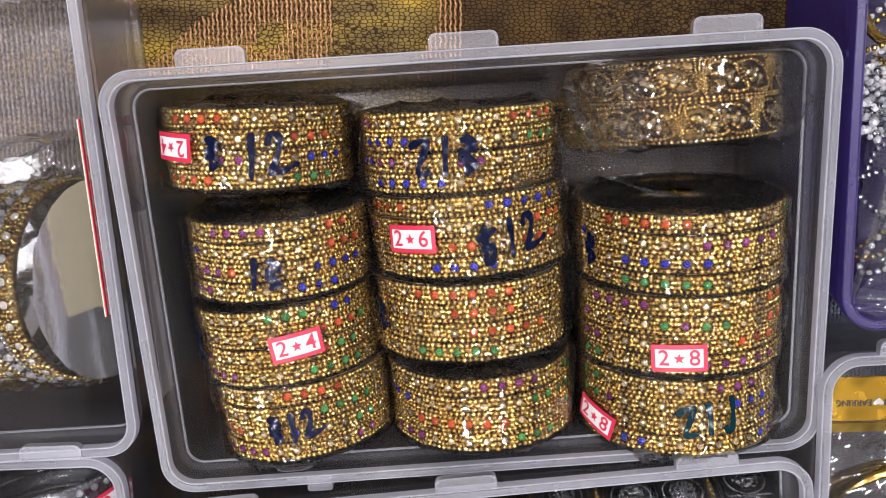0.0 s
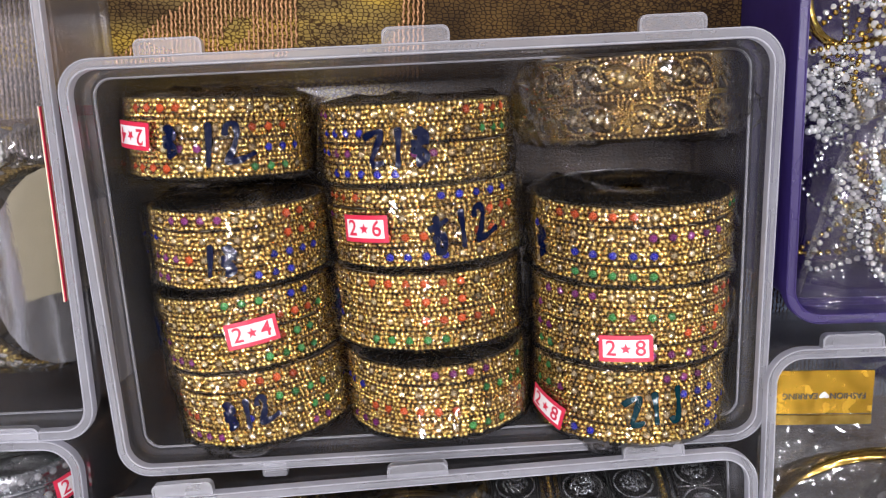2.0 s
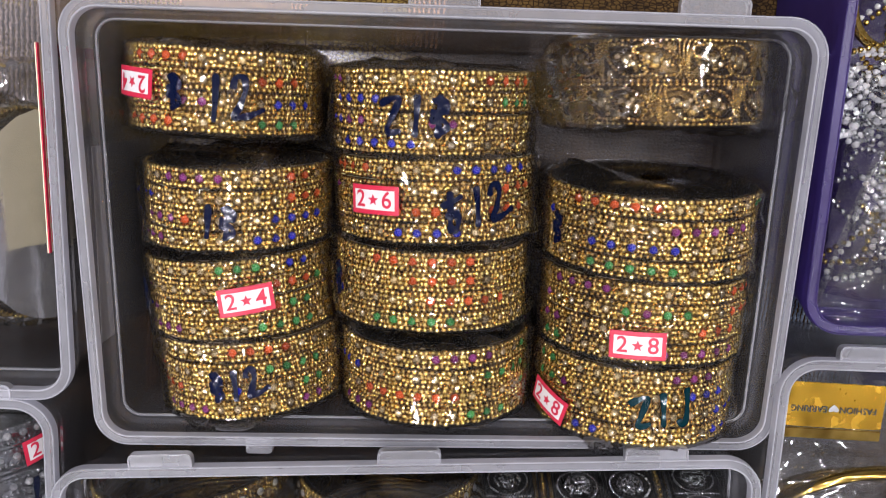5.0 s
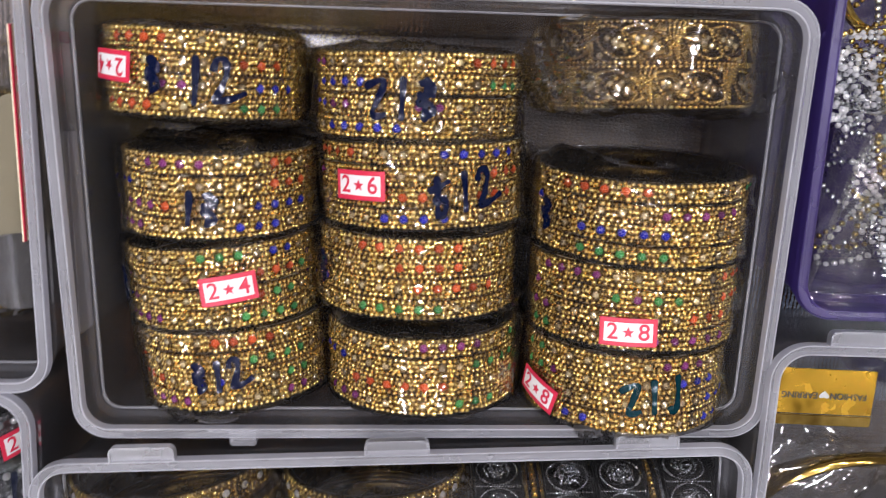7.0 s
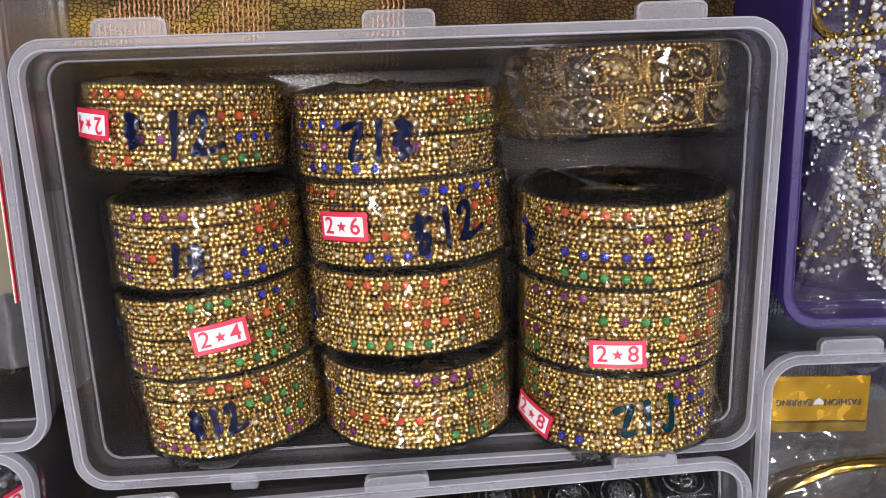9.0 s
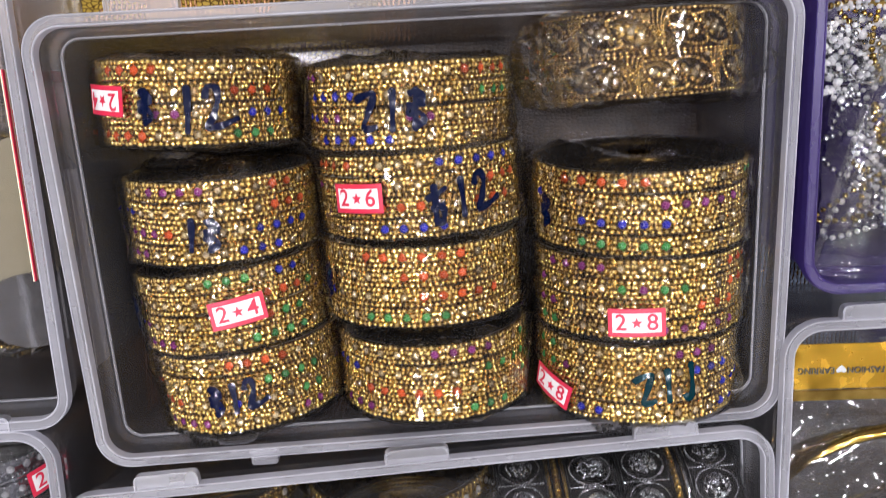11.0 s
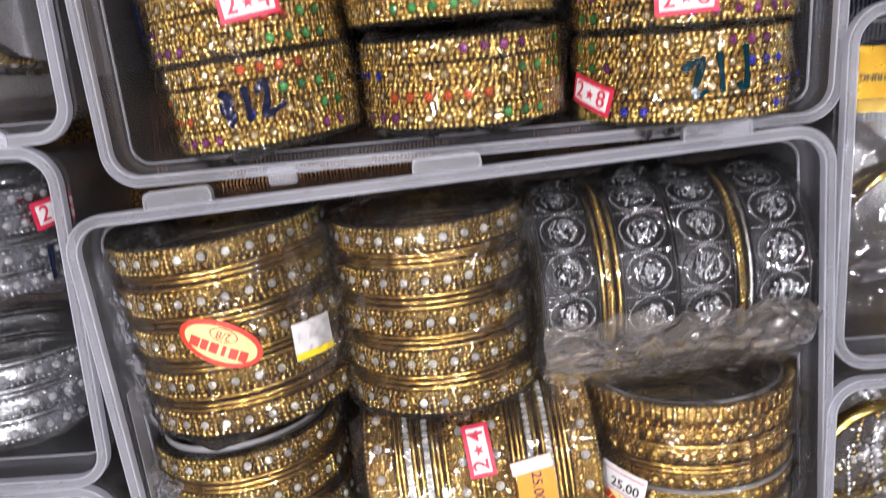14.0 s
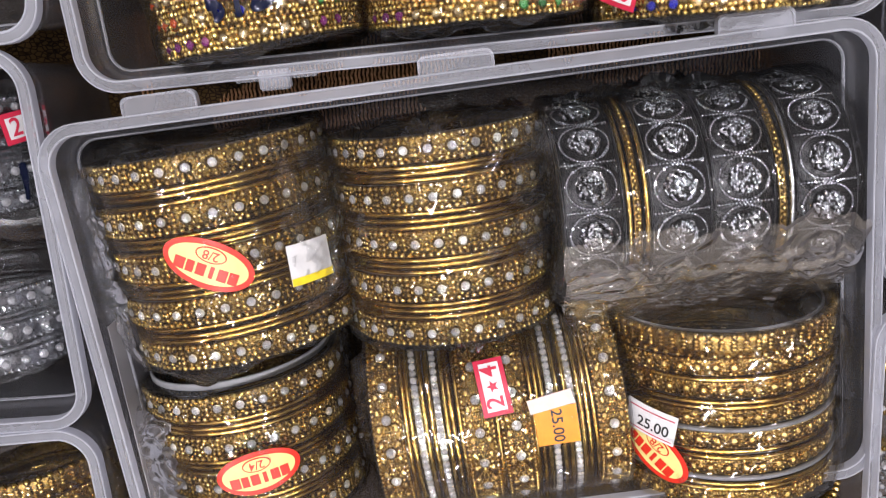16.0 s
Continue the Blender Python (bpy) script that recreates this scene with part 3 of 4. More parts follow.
def ink(parent, R, a0, v0, turn, word, height, width=0.0021, mat=None):
    """Marker writing on the film, in rounded strokes."""
    s, u0, r = Soup(), -0.5 * len(word) * height * 0.62, R + 0.0024
    for n, ch in enumerate(word):
        for line in STROKES[ch]:
            fine = smooth_line([Vector((u0 + height * (0.62 * n + 0.6 * x), height * (y - 0.5))) for x, y in line])
            flat, last = [], len(fine) - 1
            for i, p in enumerate(fine):
                d = (fine[min(i + 1, last)] - fine[max(i - 1, 0)]).normalized()
                w = width * (0.9 + 0.2 * math.sin(i * 0.5 + n)) * (0.55 if i in (0, last) else 1.0)
                flat += [(p.x - d.y * w / 2, p.y + d.x * w / 2), (p.x, p.y), (p.x + d.y * w / 2, p.y - d.x * w / 2)]
            verts = bend(flat, r, a0, v0, turn)
            verts = [p * (1 + 0.009 * noise.noise(Vector(p) * 420)) for p in verts]
            s.add(verts, [(3 * i + k, 3 * i + k + 1, 3 * i + k + 4, 3 * i + k + 3) for i in range(last) for k in (0, 1)])
    return child("marker_writing", s.mesh("marker_writing", [mat or INK]), parent, "dark blue marker strokes")


# ---- the setting ----
def slab(name, label, x0, x1, y0, y1, z0, z1, mat):
    ob = part(name, box_bm(x0, x1, y0, y1, z0, z1), mat, None)
    return tagged(ob, label, name.split("_")[0], kind="structure")


slab("floor", "dark wooden shop floor", -2.2, 2.2, -2.2, 2.2, -0.80, -0.75, WOOD)
slab("ceiling", "plain pale shop ceiling", -2.2, 2.2, -2.2, 2.2, 1.75, 1.80, CEIL)
slab("wall_north", "plain pale shop wall", -2.2, 2.2, 2.2, 2.3, -0.75, 1.75, WALL)
slab("wall_south", "plain pale shop wall", -2.2, 2.2, -2.3, -2.2, -0.75, 1.75, WALL)
slab("wall_east", "plain pale shop wall", 2.2, 2.3, -2.2, 2.2, -0.75, 1.75, WALL)
slab("wall_west", "plain pale shop wall", -2.3, -2.2, -2.2, 2.2, -0.75, 1.75, WALL)

for x, y, size, w in LAMPS:
    fixture = thing("ceiling_light", "square white ceiling light fitting", "light", pose(x, y, 1.75), "ceiling lights")
    part("housing", box_bm(-size / 2 - 0.02, size / 2 + 0.02, -size / 2 - 0.02, size / 2 + 0.02, -0.04, 0.0, 0.004), CEIL, fixture)

table = thing("display_table", "wooden display table under the brocade cloth", "table", pose(0, -0.1, -0.75))
part("tabletop", box_bm(-0.6, 0.6, -0.45, 0.45, 0.715, 0.747, 0.004), WOOD, table)
for lx in (-0.54, 0.54):
    for ly in (-0.39, 0.39):
        part("leg", box_bm(lx - 0.025, lx + 0.025, ly - 0.025, ly + 0.025, 0, 0.715, 0.003), WOOD, table)


def brocade():
    """The cloth on the table, with raised yarn in copper, grey and blue-grey fields."""
    cloth = thing("brocade_cloth", "brown and gold brocade cloth with copper yarn", "cloth", pose(0, 0, 0))
    n, m = 90, 70
    verts = []
    for j in range(m + 1):
        for i in range(n + 1):
            x, y = -0.6 + 1.2 * i / n, -0.55 + 0.9 * j / m
            verts.append((x, y, -0.0022 + 0.0012 * noise.noise(Vector((x * 9, y * 9, 2)))))
    faces = [(j * (n + 1) + i, j * (n + 1) + i + 1, (j + 1) * (n + 1) + i + 1, (j + 1) * (n + 1) + i) for j in range(m) for i in range(n)]
    child("weave", mesh_of("weave", verts, faces, [CLOTH]), cloth)
    rnd = random.Random(5)

    def stitch(s, x, y, dx, dy, w):
        d = Vector((dx, dy, 0))
        q = Vector((-dy, dx, 0)).normalized() * w
        z0, up = -0.0012, Vector((0, 0, w * 1.3))
        a, b, c = Vector((x, y, z0)), Vector((x + dx / 2, y + dy / 2, z0)), Vector((x + dx, y + dy, z0))
        vs = [a - q * 0.5, a + up * 0.5, a + q * 0.5, b - q, b + up * 1.4, b + q, c - q * 0.5, c + up * 0.5, c + q * 0.5]
        s.add([tuple(v) for v in vs], [(0, 1, 4, 3), (1, 2, 5, 4), (3, 4, 7, 6), (4, 5, 8, 7)])

    def field(s, x0, x1, y0, y1, pitch, length, keep, w):
        x = x0
        while x < x1:
            y, k = y0, 0
            while y < y1:
                if keep(x, y):
                    j = 0.00025 if k % 2 else -0.00025
                    stitch(s, x + j, y, -2 * j + rnd.uniform(-0.0003, 0.0003), length * rnd.uniform(0.9, 1.25), w * rnd.uniform(0.8, 1.2))
                y, k = y + length * 0.75, k + 1
            x += pitch * rnd.uniform(0.9, 1.1)

    def copper(x, y):
        if y > 0.0:
            return noise.noise(Vector((x * 30, y * 34 - x * 24, 4))) > -0.08 and x < 0.008 and abs(x + 0.036) > 0.006
        return noise.noise(Vector((x * 20, y * 45, 9))) > -0.1

    s = Soup()
    field(s, -0.118, 0.12, 0.004, 0.07, 0.0018, 0.0022, copper, 0.0005)
    field(s, -0.1, 0.12, -0.15, -0.11, 0.0014, 0.0024, copper, 0.00045)
    tagged(child("copper_yarn", s.mesh("copper_yarn", [COPPER]), cloth, "raised copper yarn"), kind="stuff")
    s = Soup()
    field(s, -0.26, -0.118, -0.03, 0.07, 0.0019, 0.0023, lambda x, y: True, 0.0006)
    tagged(child("grey_yarn", s.mesh("grey_yarn", [GREY_YARN]), cloth, "ribbed grey-brown yarn"), kind="stuff")
    s = Soup()
    field(s, 0.118, 0.26, -0.125, -0.06, 0.0016, 0.0016, lambda x, y: True, 0.0006)
    tagged(child("blue_grey_yarn", s.mesh("blue_grey_yarn", [BLUE_YARN]), cloth, "blue-grey knotted yarn"), kind="stuff")


brocade()


# ---- boxes ----
def rounded(w, h, r, inset, z, n=8):
    w, h, r = w / 2 - inset, h / 2 - inset, max(0.001, r - inset)
    out = []
    for cx, cy, a0 in ((w - r, h - r, 0), (-w + r, h - r, 90), (-w + r, -h + r, 180), (w - r, -h + r, 270)):
        out += [(cx + r * math.cos(radians(a0 + 90 * k / n)), cy + r * math.sin(radians(a0 + 90 * k / n)), z) for k in range(n + 1)]
    return out


def loft(s, w, h, r, profile, closed=False, cap=()):
    loops = [rounded(w, h, r, i, z) for i, z in profile]
    k = len(loops[0])
    faces = [(a * k + j, a * k + (j + 1) % k, ((a + 1) % len(loops)) * k + (j + 1) % k, ((a + 1) % len(loops)) * k + j) for a in range(len(loops) - (0 if closed else 1)) for j in range(k)]
    for c in cap:
        faces.append(tuple(range(c * k, c * k + k)))
    s.add([p for loop in loops for p in loop], faces)


def crisp(me, degrees=28):
    me.set_sharp_from_angle(angle=radians(degrees))
    return me


def rounded_tab(parent, x, y, half, deep, top, mat, edge):
    """A latch tab with rounded outer corners, and its raised border."""
    def outline(inset):
        r, pts = 0.0022, [(-half + inset, 0.0)]
        w, d = half - inset, deep - inset
        for cx, a0 in ((-w + r, 180), (w - r, 90)):
            pts += [(cx + r * math.cos(radians(a0 - 90 * k / 5)), d - r + r * math.sin(radians(a0 - 90 * k / 5))) for k in range(6)]
        return pts + [(w, 0.0)]
    o, i = outline(0.0), outline(0.0006)
    n = len(o)
    s = Soup()
    s.add([(x + u, y + v, top - 0.0006) for u, v in i], [tuple(range(n))])
    child("latch_tab", s.mesh("latch_tab", [mat], smooth=False), parent)
    s = Soup()
    s.add([(x + u, y + v, z) for ring, z in ((o, top - 0.0026), (o, top), (i, top), (i, top - 0.0026)) for u, v in ring], [(k * n + j, k * n + j + 1, ((k + 1) % 4) * n + j + 1, ((k + 1) % 4) * n + j) for k in range(4) for j in range(n - 1)])
    child("tab_edge", crisp(s.mesh("tab_edge", [mat])), parent)


def plastic_box(label, x, y, turn, w, h, top=0.068, radius=0.0122, tabs=(-0.0745, -0.0007, 0.0765), clips=(-0.057, 0.079), body=None, rim=None, name="plastic_box", bow=(0.0, 0.0, 0.0), slope=(0.0, 0.0)):
    """An open see-through box: thin walls with a ledge, a rolled rim, latch tabs and hinge clips; bow: how far its right, front and left walls are pressed in."""
    body, rim, edge = body or PLASTIC, rim or RIM, rim or EDGE
    ob = thing(name, label, "box", pose(x, y, 0, 0, 0, turn), "open jewellery boxes")
    s = Soup()
    loft(s, w, h, radius, [(0.0068, 0.0022), (0.0062, 0.0006), (0.0062, 0.0), (0.0040, top - 0.0135), (0.0022, top - 0.0115), (0.0020, top - 0.0035)], cap=(2,))
    loft(s, w, h, radius, [(0.0032, top - 0.0035), (0.0034, top - 0.0105), (0.0056, top - 0.0130), (0.0080, 0.004), (0.0100, 0.0020)], cap=(4,))
    child("body", crisp(s.mesh("body", [body])), ob)
    s = Soup()
    loft(s, w, h, radius, [(0.0006, top - 0.0032), (0.0006, top - 0.0004), (0.0028, top - 0.0004), (0.0028, top - 0.0032)])
    band_me = child("rim", crisp(s.mesh("rim", [rim])), ob)
    s = Soup()
    for i0, i1 in ((0.0, 0.00052), (0.00282, 0.0034)):
        loft(s, w, h, radius, [(i0, top - 0.0034), (i0, top - 0.0002), (i0 + 0.0002, top), (i1 - 0.0002, top), (i1, top - 0.0002), (i1, top - 0.0034)], closed=True)
    child("rim_edge", crisp(s.mesh("rim_edge", [edge])), ob, "pale moulded edge with its highlight painted in")
    # Thin paler strip along the step, added to draw its highlight line.
    s = Soup()
    loft(s, w, h, radius, [(0.0053, top - 0.0127), (0.0054, top - 0.0121), (0.0058, top - 0.0124), (0.0060, top - 0.0130)], closed=True)
    child("ledge", s.mesh("ledge", [rim]), ob)
    for piece in ob.children:
        for v in piece.data.vertices:
            u, t = v.co.x / (w / 2), v.co.y / (h / 2)
            v.co.x -= (bow[0] if u > 0 else -bow[2]) * u ** 4 * math.exp(-((v.co.y + 0.002) / 0.058) ** 2)
            if t < 0:
                v.co.y += bow[1] * t ** 4 * math.exp(-((v.co.x - 0.025) / 0.075) ** 2)
    for tx in tabs:
        rounded_tab(ob, tx, h / 2 - 0.0002, 0.0102, 0.0050, top, rim, edge)
    for cx in clips:
        y = -h / 2 + bow[1] * math.exp(-((cx - 0.025) / 0.075) ** 2)
        part("hinge_clip", box_bm(cx - 0.0042, cx + 0.0042, y - 0.0042, y + 0.0012, top - 0.0060, top - 0.0012, 0.0005), rim, ob)
        part("hinge_bar", box_bm(cx - 0.0115, cx + 0.0115, y - 0.0016, y + 0.0002, top - 0.0075, top - 0.0045, 0.0005), rim, ob)
    for piece in ob.children:
        for v in piece.data.vertices:
            v.co.z *= 1 + (slope[0] * v.co.x + slope[1] * v.co.y) / top
    return ob


BOX = "open frosted clear plastic box"
plastic_box(BOX + " holding rows of gold bangle packs", 0.0110, -0.0569, 3.55, 0.2222, 0.1389, top=0.0697, slope=(-0.0139, 0.0717), bow=(0.0, 0.0045, 0.0060))
plastic_box(BOX + " holding mixed gold and silver bangles", 0.0140, -0.1980, 5.8, 0.2295, 0.1390, tabs=(-0.0785, 0.0008, 0.080), slope=(0.0, 0.04))
plastic_box(BOX + " holding a stone-set hoop bangle", -0.2135, -0.0445, 3.5, 0.2222, 0.1600, clips=(0.02,), bow=(0.0080, 0.0, 0.0))
plastic_box(BOX + " holding silver bangle packs", -0.2155, -0.1775, 2.0, 0.2222, 0.1105, tabs=(0.088,), clips=())
plastic_box(BOX + " holding antique gold bangles", -0.2100, -0.3030, 3.5, 0.2222, 0.1355, tabs=(), clips=())
plastic_box("purple plastic tray holding bagged earrings", 0.1996, 0.0051, 2.5, 0.1500, 0.1560, tabs=(), clips=(), body=PURPLE, rim=PURPLE, top=0.066, name="purple_tray")
plastic_box(BOX + " holding a gold earring card", 0.2155, -0.1360, 2.8, 0.1800, 0.1125, tabs=(-0.062,), clips=())
plastic_box(BOX + " holding white and gold earrings", 0.2210, -0.2630, 3.0, 0.1800, 0.1355, tabs=(), clips=())


# ---- bangle packs ----
FLOOR = 0.0022


def pack(label, x, y, turn, R, kinds, patterns=(), seed=0, film=None, base="c", group="wrapped bangle packs", tilt=0.0, close=0.12, rise=0.0, crush=1.5):
    """A wrapped pack of bangles lying on its side, its openings along its own y."""
    ob = thing("bangle_pack", label, "bangles", pose(x, y, FLOOR + rise + R + 0.0022, tilt, 0, turn), group)
    length = bangles(ob, kinds, R, patterns, seed=seed, base=base)
    wrapper(ob, R, length, seed, film, crush if film else 1.0, close)
    return ob


BEADS = ["bead"] * 4
PACKS = [
    (-0.0630, -0.0172, 1.5, 0.0312, ("...oooo.......", "..........ooo.", ".bb...pp...bbb", "o.oooo....ggg.")),
    (-0.0572, -0.0518, 4.5, 0.0308, ("....pppp...oo.", "bbb........ooo", "b.pppo....bbbb", "pppp.....bbb..")),
    (-0.0550, -0.0815, 8.0, 0.0308, (".......ggg.bb.", "pp........ooog", "bbp....oooogg.", ".pppp....gggg.")),
    (-0.0497, -0.1080, 8.0, 0.0306, (".......oooo...", "oo.......gggg.", "oooo..bb...gg.", "..pppp.....pp.")),
    (0.0051, -0.0175, 3.5, 0.0326, ("pp........oooo", ".bbbb......ggg", "bbpp...pp.....", "..bbbbb.......")),
    (0.0088, -0.0440, 5.0, 0.0328, ("oooo....bbbbb.", "p..........ooo", ".....ooo..ooo.", ".....bbbb.....")),
    (0.0100, -0.0722, 4.0, 0.0326, ("....oooooo....", "b.....oooo....", "bb.....ooooo..", "....ggggg.....")),
    (0.0140, -0.1026, 4.0, 0.0322, (".......pppp..g", "bbb.......gggg", "...oooooo....g", ".ppp.....ggg..")),
    (0.0812, -0.0462, 3.0, 0.0348, ("..ooooo.....gg", "b......ppppp..", "...bbbbb......", "...ggggg......")),
    (0.0826, -0.0752, 3.0, 0.0344, (".pppp......ooo", "p....gpgg..ooo", "pp.......ooo..", "gg....pppppp..")),
    (0.0834, -0.1029, 3.0, 0.0338, ("gg......ppp...", "ggp......bbb..", "...........bbb", "..bbb......bb.")),
]
made = []
for n, (x, y, turn, R, pats) in enumerate(PACKS):
    tone = {0: "orange and blue", 4: "blue and orange", 8: "orange, purple and green"}.get(n, "coloured")
    lean = {1: 3.0, 7: 2.0, 8: 5.0}.get(n, 0.5)
    made.append(pack(f"film-wrapped gold beaded bangles with {tone} stones", x, y, turn, R, BEADS, pats, seed=n + 1, tilt=lean, rise=0.00023 * lean))
size_sticker(made[0], PACKS[0][3], -40, 0.001, 180 - 3, "2", "4")
size_sticker(made[5], PACKS[5][3], -32, 0.0005, 0, "2", "6")
size_sticker(made[2], PACKS[2][3], 14, 0.0005, 4, "2", "4")
size_sticker(made[9], PACKS[9][3], -14, -0.006, 2, "2", "8")
size_sticker(made[10], PACKS[10][3], -60, -0.004, -18, "2", "8")
ink(made[0], PACKS[0][3], 16, -0.002, 0, "12", 0.013)
ink(made[0], PACKS[0][3], -12, -0.001, 0, "#", 0.010)
ink(made[1], PACKS[1][3], 2, -0.003, -4, "1#", 0.010)
ink(made[3], PACKS[3][3], 2, 0.000, 4, "#12", 0.0095)
ink(made[4], PACKS[4][3], -6, -0.001, 0, "Z1#", 0.0115)
ink(made[5], PACKS[5][3], 22, -0.001, 6, "F12", 0.0115)
ink(made[10], PACKS[10][3], 4, 0.001, 8, "Z1J", 0.0105, mat=TEAL)
ink(made[8], PACKS[8][3], -62, -0.001, 0, "#", 0.010)
ink(made[6], PACKS[6][3], -58, 0.001, 0, "#", 0.010)
ink(made[2], PACKS[2][3], -55, 0.001, 0, "#", 0.010)

kada = pack("two ornate gold bangles with leaf shapes in a clear bag", 0.0795, -0.0022, 5.0, 0.0338, ["kada", "kada"], seed=31, film=BAG)

CR = ["crystal", "thin", "thin", "thin"]
a = pack("wrapped gold bangles with crystal rows and a red oval label", -0.0640, -0.1785, 9.0, 0.0352, CR * 4 + ["crystal"], seed=41, film=BAG)
oval_label(a, 0.0352, 5, 0.0005, -32, "2/8")
tag = patch("torn_label", a, 0.0382, 48, -0.0065, -3, 0.0150, 0.0118, WHITE, "torn white and yellow paper label")
patch("label_edge", tag, 0.03838, 48, -0.0065, -3, 0.0150, 0.0022, BRIGHT_YELLOW, dv=-0.0048)
b = pack("wrapped gold bangles with crystal rows", 0.0035, -0.1755, 5.0, 0.0331, CR * 4 + ["crystal"], seed=42, film=BAG)
d = pack("wrapped gold crystal bangles with a red oval label", -0.0615, -0.2430, 7.0, 0.0328, (CR * 4)[:13], seed=43, film=BAG)
oval_label(d, 0.0328, 12, -0.001, 4, "2/4")
patch("torn_label", d, 0.0357, -34, -0.014, 0, 0.0115, 0.0110, WHITE, "torn white paper label")
f = pack("wrapped antique gold bangles with a white price tag", 0.0915, -0.2310, 4.0, 0.0362, ["crown", "old", "thin", "old", "thin", "thin", "old", "cream", "old", "thin", "thin", "old", "cream", "thin", "thin", "old"], seed=44, film=BAG)
tag = patch("price_tag", f, 0.0402, -46, 0.0000, -12, 0.0165, 0.0098, WHITE, "white printed price tag")
lettering(tag, 0.04038, -46, 0.0000, -12, "25.00", 0.0048, BLACK, du=0.001, dv=-0.0012)
patch("price_line", tag, 0.04038, -46, 0.0000, -12, 0.0150, 0.0003, RED, dv=0.0032)
patch("price_line", tag, 0.04038, -46, 0.0000, -12, 0.0150, 0.0003, RED, dv=-0.0039)
oval_label(f, 0.0362, -46, -0.0095, -38, "2/8")
c = pack("oxidised silver dome bangles in a cloudy bag", 0.0780, -0.1690, 95.0, 0.0325, ["dome", "thin", "gold_bead", "thin", "dome", "dome", "gold_bead", "silver_thin", "dome"], seed=45, film=BAG, crush=2.4)
e = pack("gold bangles with crystal lines and a size sticker", 0.0188, -0.2385, 97.0, 0.0325, ["leaf", "thin", "thin", "rhine", "thin", "thin", "rhine", "thin", "thin", "thin", "leaf", "thin", "leaf", "thin", "thin", "thin", "rhine", "thin", "thin", "rhine", "thin", "thin", "thin", "leaf"], seed=46, film=BAG)
size_sticker(e, 0.0325, 31, 0.0006, 4, "2", "4")
tag = patch("price_tag", e, 0.0349, 8, -0.0165, 0, 0.0115, 0.0125, ORANGE, "orange printed price tag")
lettering(tag, 0.0351, 8, -0.0165, 180, "25.00", 0.0046, BLACK)
patch("torn_paper", tag, 0.0356, 20, -0.0155, 8, 0.0042, 0.0135, PINK, "torn pinkish paper strip")
SV = ["silver", "silver_thin", "silver", "silver_thin", "silver_thin", "silver", "silver_thin", "silver"]
p = pack("wrapped silver stone-set bangles with a size sticker", -0.1490, -0.1500, 3.0, 0.0340, SV, seed=51, film=BAG)
size_sticker(p, 0.0340, 68, 0.008, 8, "2", "4")
ink(p, 0.0340, 62, -0.008, 0, "1", 0.010)
pack("wrapped silver stone-set bangles", -0.1465, -0.2000, 3.0, 0.0340, SV[1:], seed=52, film=BAG)
pack("wrapped antique gold bangles", -0.1380, -0.2640, 4.0, 0.0340, ["crown", "old", "thin", "old", "thin", "old", "crown"], seed=53, film=BAG)
hoop = pack("stone-set gold bangles in a clear bag", -0.1415, -0.0640, 95.0, 0.0345, ["crystal", "silver", "crystal", "crystal", "silver", "crystal"], seed=54, film=BAG, tilt=-14.0, rise=0.0056)


# ---- bags, labels and loose pieces ----
def crumple(s, centre, size, seed, amount=0.25, n=28, m=18):
    """A creased pillow of film."""
    rnd = random.Random(seed)
    off = Vector((rnd.uniform(-9, 9), rnd.uniform(-9, 9), rnd.uniform(-9, 9)))
    verts = []
    for j in range(m + 1):
        th = math.pi * j / m
        for i in range(n):
            ph = 2 * math.pi * i / n
            d = Vector((math.sin(th) * math.cos(ph), math.sin(th) * math.sin(ph), math.cos(th)))
            q = Vector([math.copysign(abs(c) ** 0.6, c) for c in d])
            k = 1 - amount * abs(noise.noise(d * 2.3 + off)) - amount * 0.6 * abs(noise.noise(d * 6 + off))
            verts.append((centre[0] + q.x * size[0] * k, centre[1] + q.y * size[1] * k, centre[2] + q.z * size[2] * (k if q.z > 0 else 1)))
    faces = [(j * n + i, j * n + (i + 1) % n, (j + 1) * n + (i + 1) % n, (j + 1) * n + i) for j in range(m) for i in range(n)]
    s.add(verts, faces)


def flap(parent, R, a0, a1, v0, v1, out, seed, mat=None, name="loose_film"):
    """A loose edge of the bag standing off the pack between two angles, in degrees."""
    rnd = random.Random(seed)
    off = Vector((rnd.uniform(-9, 9), rnd.uniform(-9, 9), 0))
    n, m, verts = 48, 60, []
    for j in range(m + 1):
        for i in range(n + 1):
            start = a0 + 7 * noise.noise(Vector((j * 0.195, 1, 0)) + off) + 4 * noise.noise(Vector((j * 0.48, 5, 0)) + off)
            a, v = radians(start + (a1 - start) * i / n), v0 + (v1 - v0) * j / m * (1 - 0.06 * (i / n) ** 3)
            w = math.sin(math.pi * j / m) ** 0.4
            k = Vector((i * 0.146, j * 0.13, 0)) + off
            verts.append(on_ring(a, v + 0.002 * noise.noise(k), R + 0.002 + out * (i / n) ** 1.3 * w + 0.0016 * abs(noise.noise(k * 1.2)) + 0.0004 * noise.noise(k * 2.6)))
    verts = np.array(verts)
    verts *= 1 + creases(verts, seed, 11, 0.0005 if mat else 0.0018, 0.14)[:, None] / R * np.array((1, 0, 1))
    faces = [(j * (n + 1) + i, j * (n + 1) + i + 1, (j + 1) * (n + 1) + i + 1, (j + 1) * (n + 1) + i) for j in range(m) for i in range(n)]
    return child(name, mesh_of(name, verts, faces, [mat or BAG]), parent, "loose creased edge of the bag")


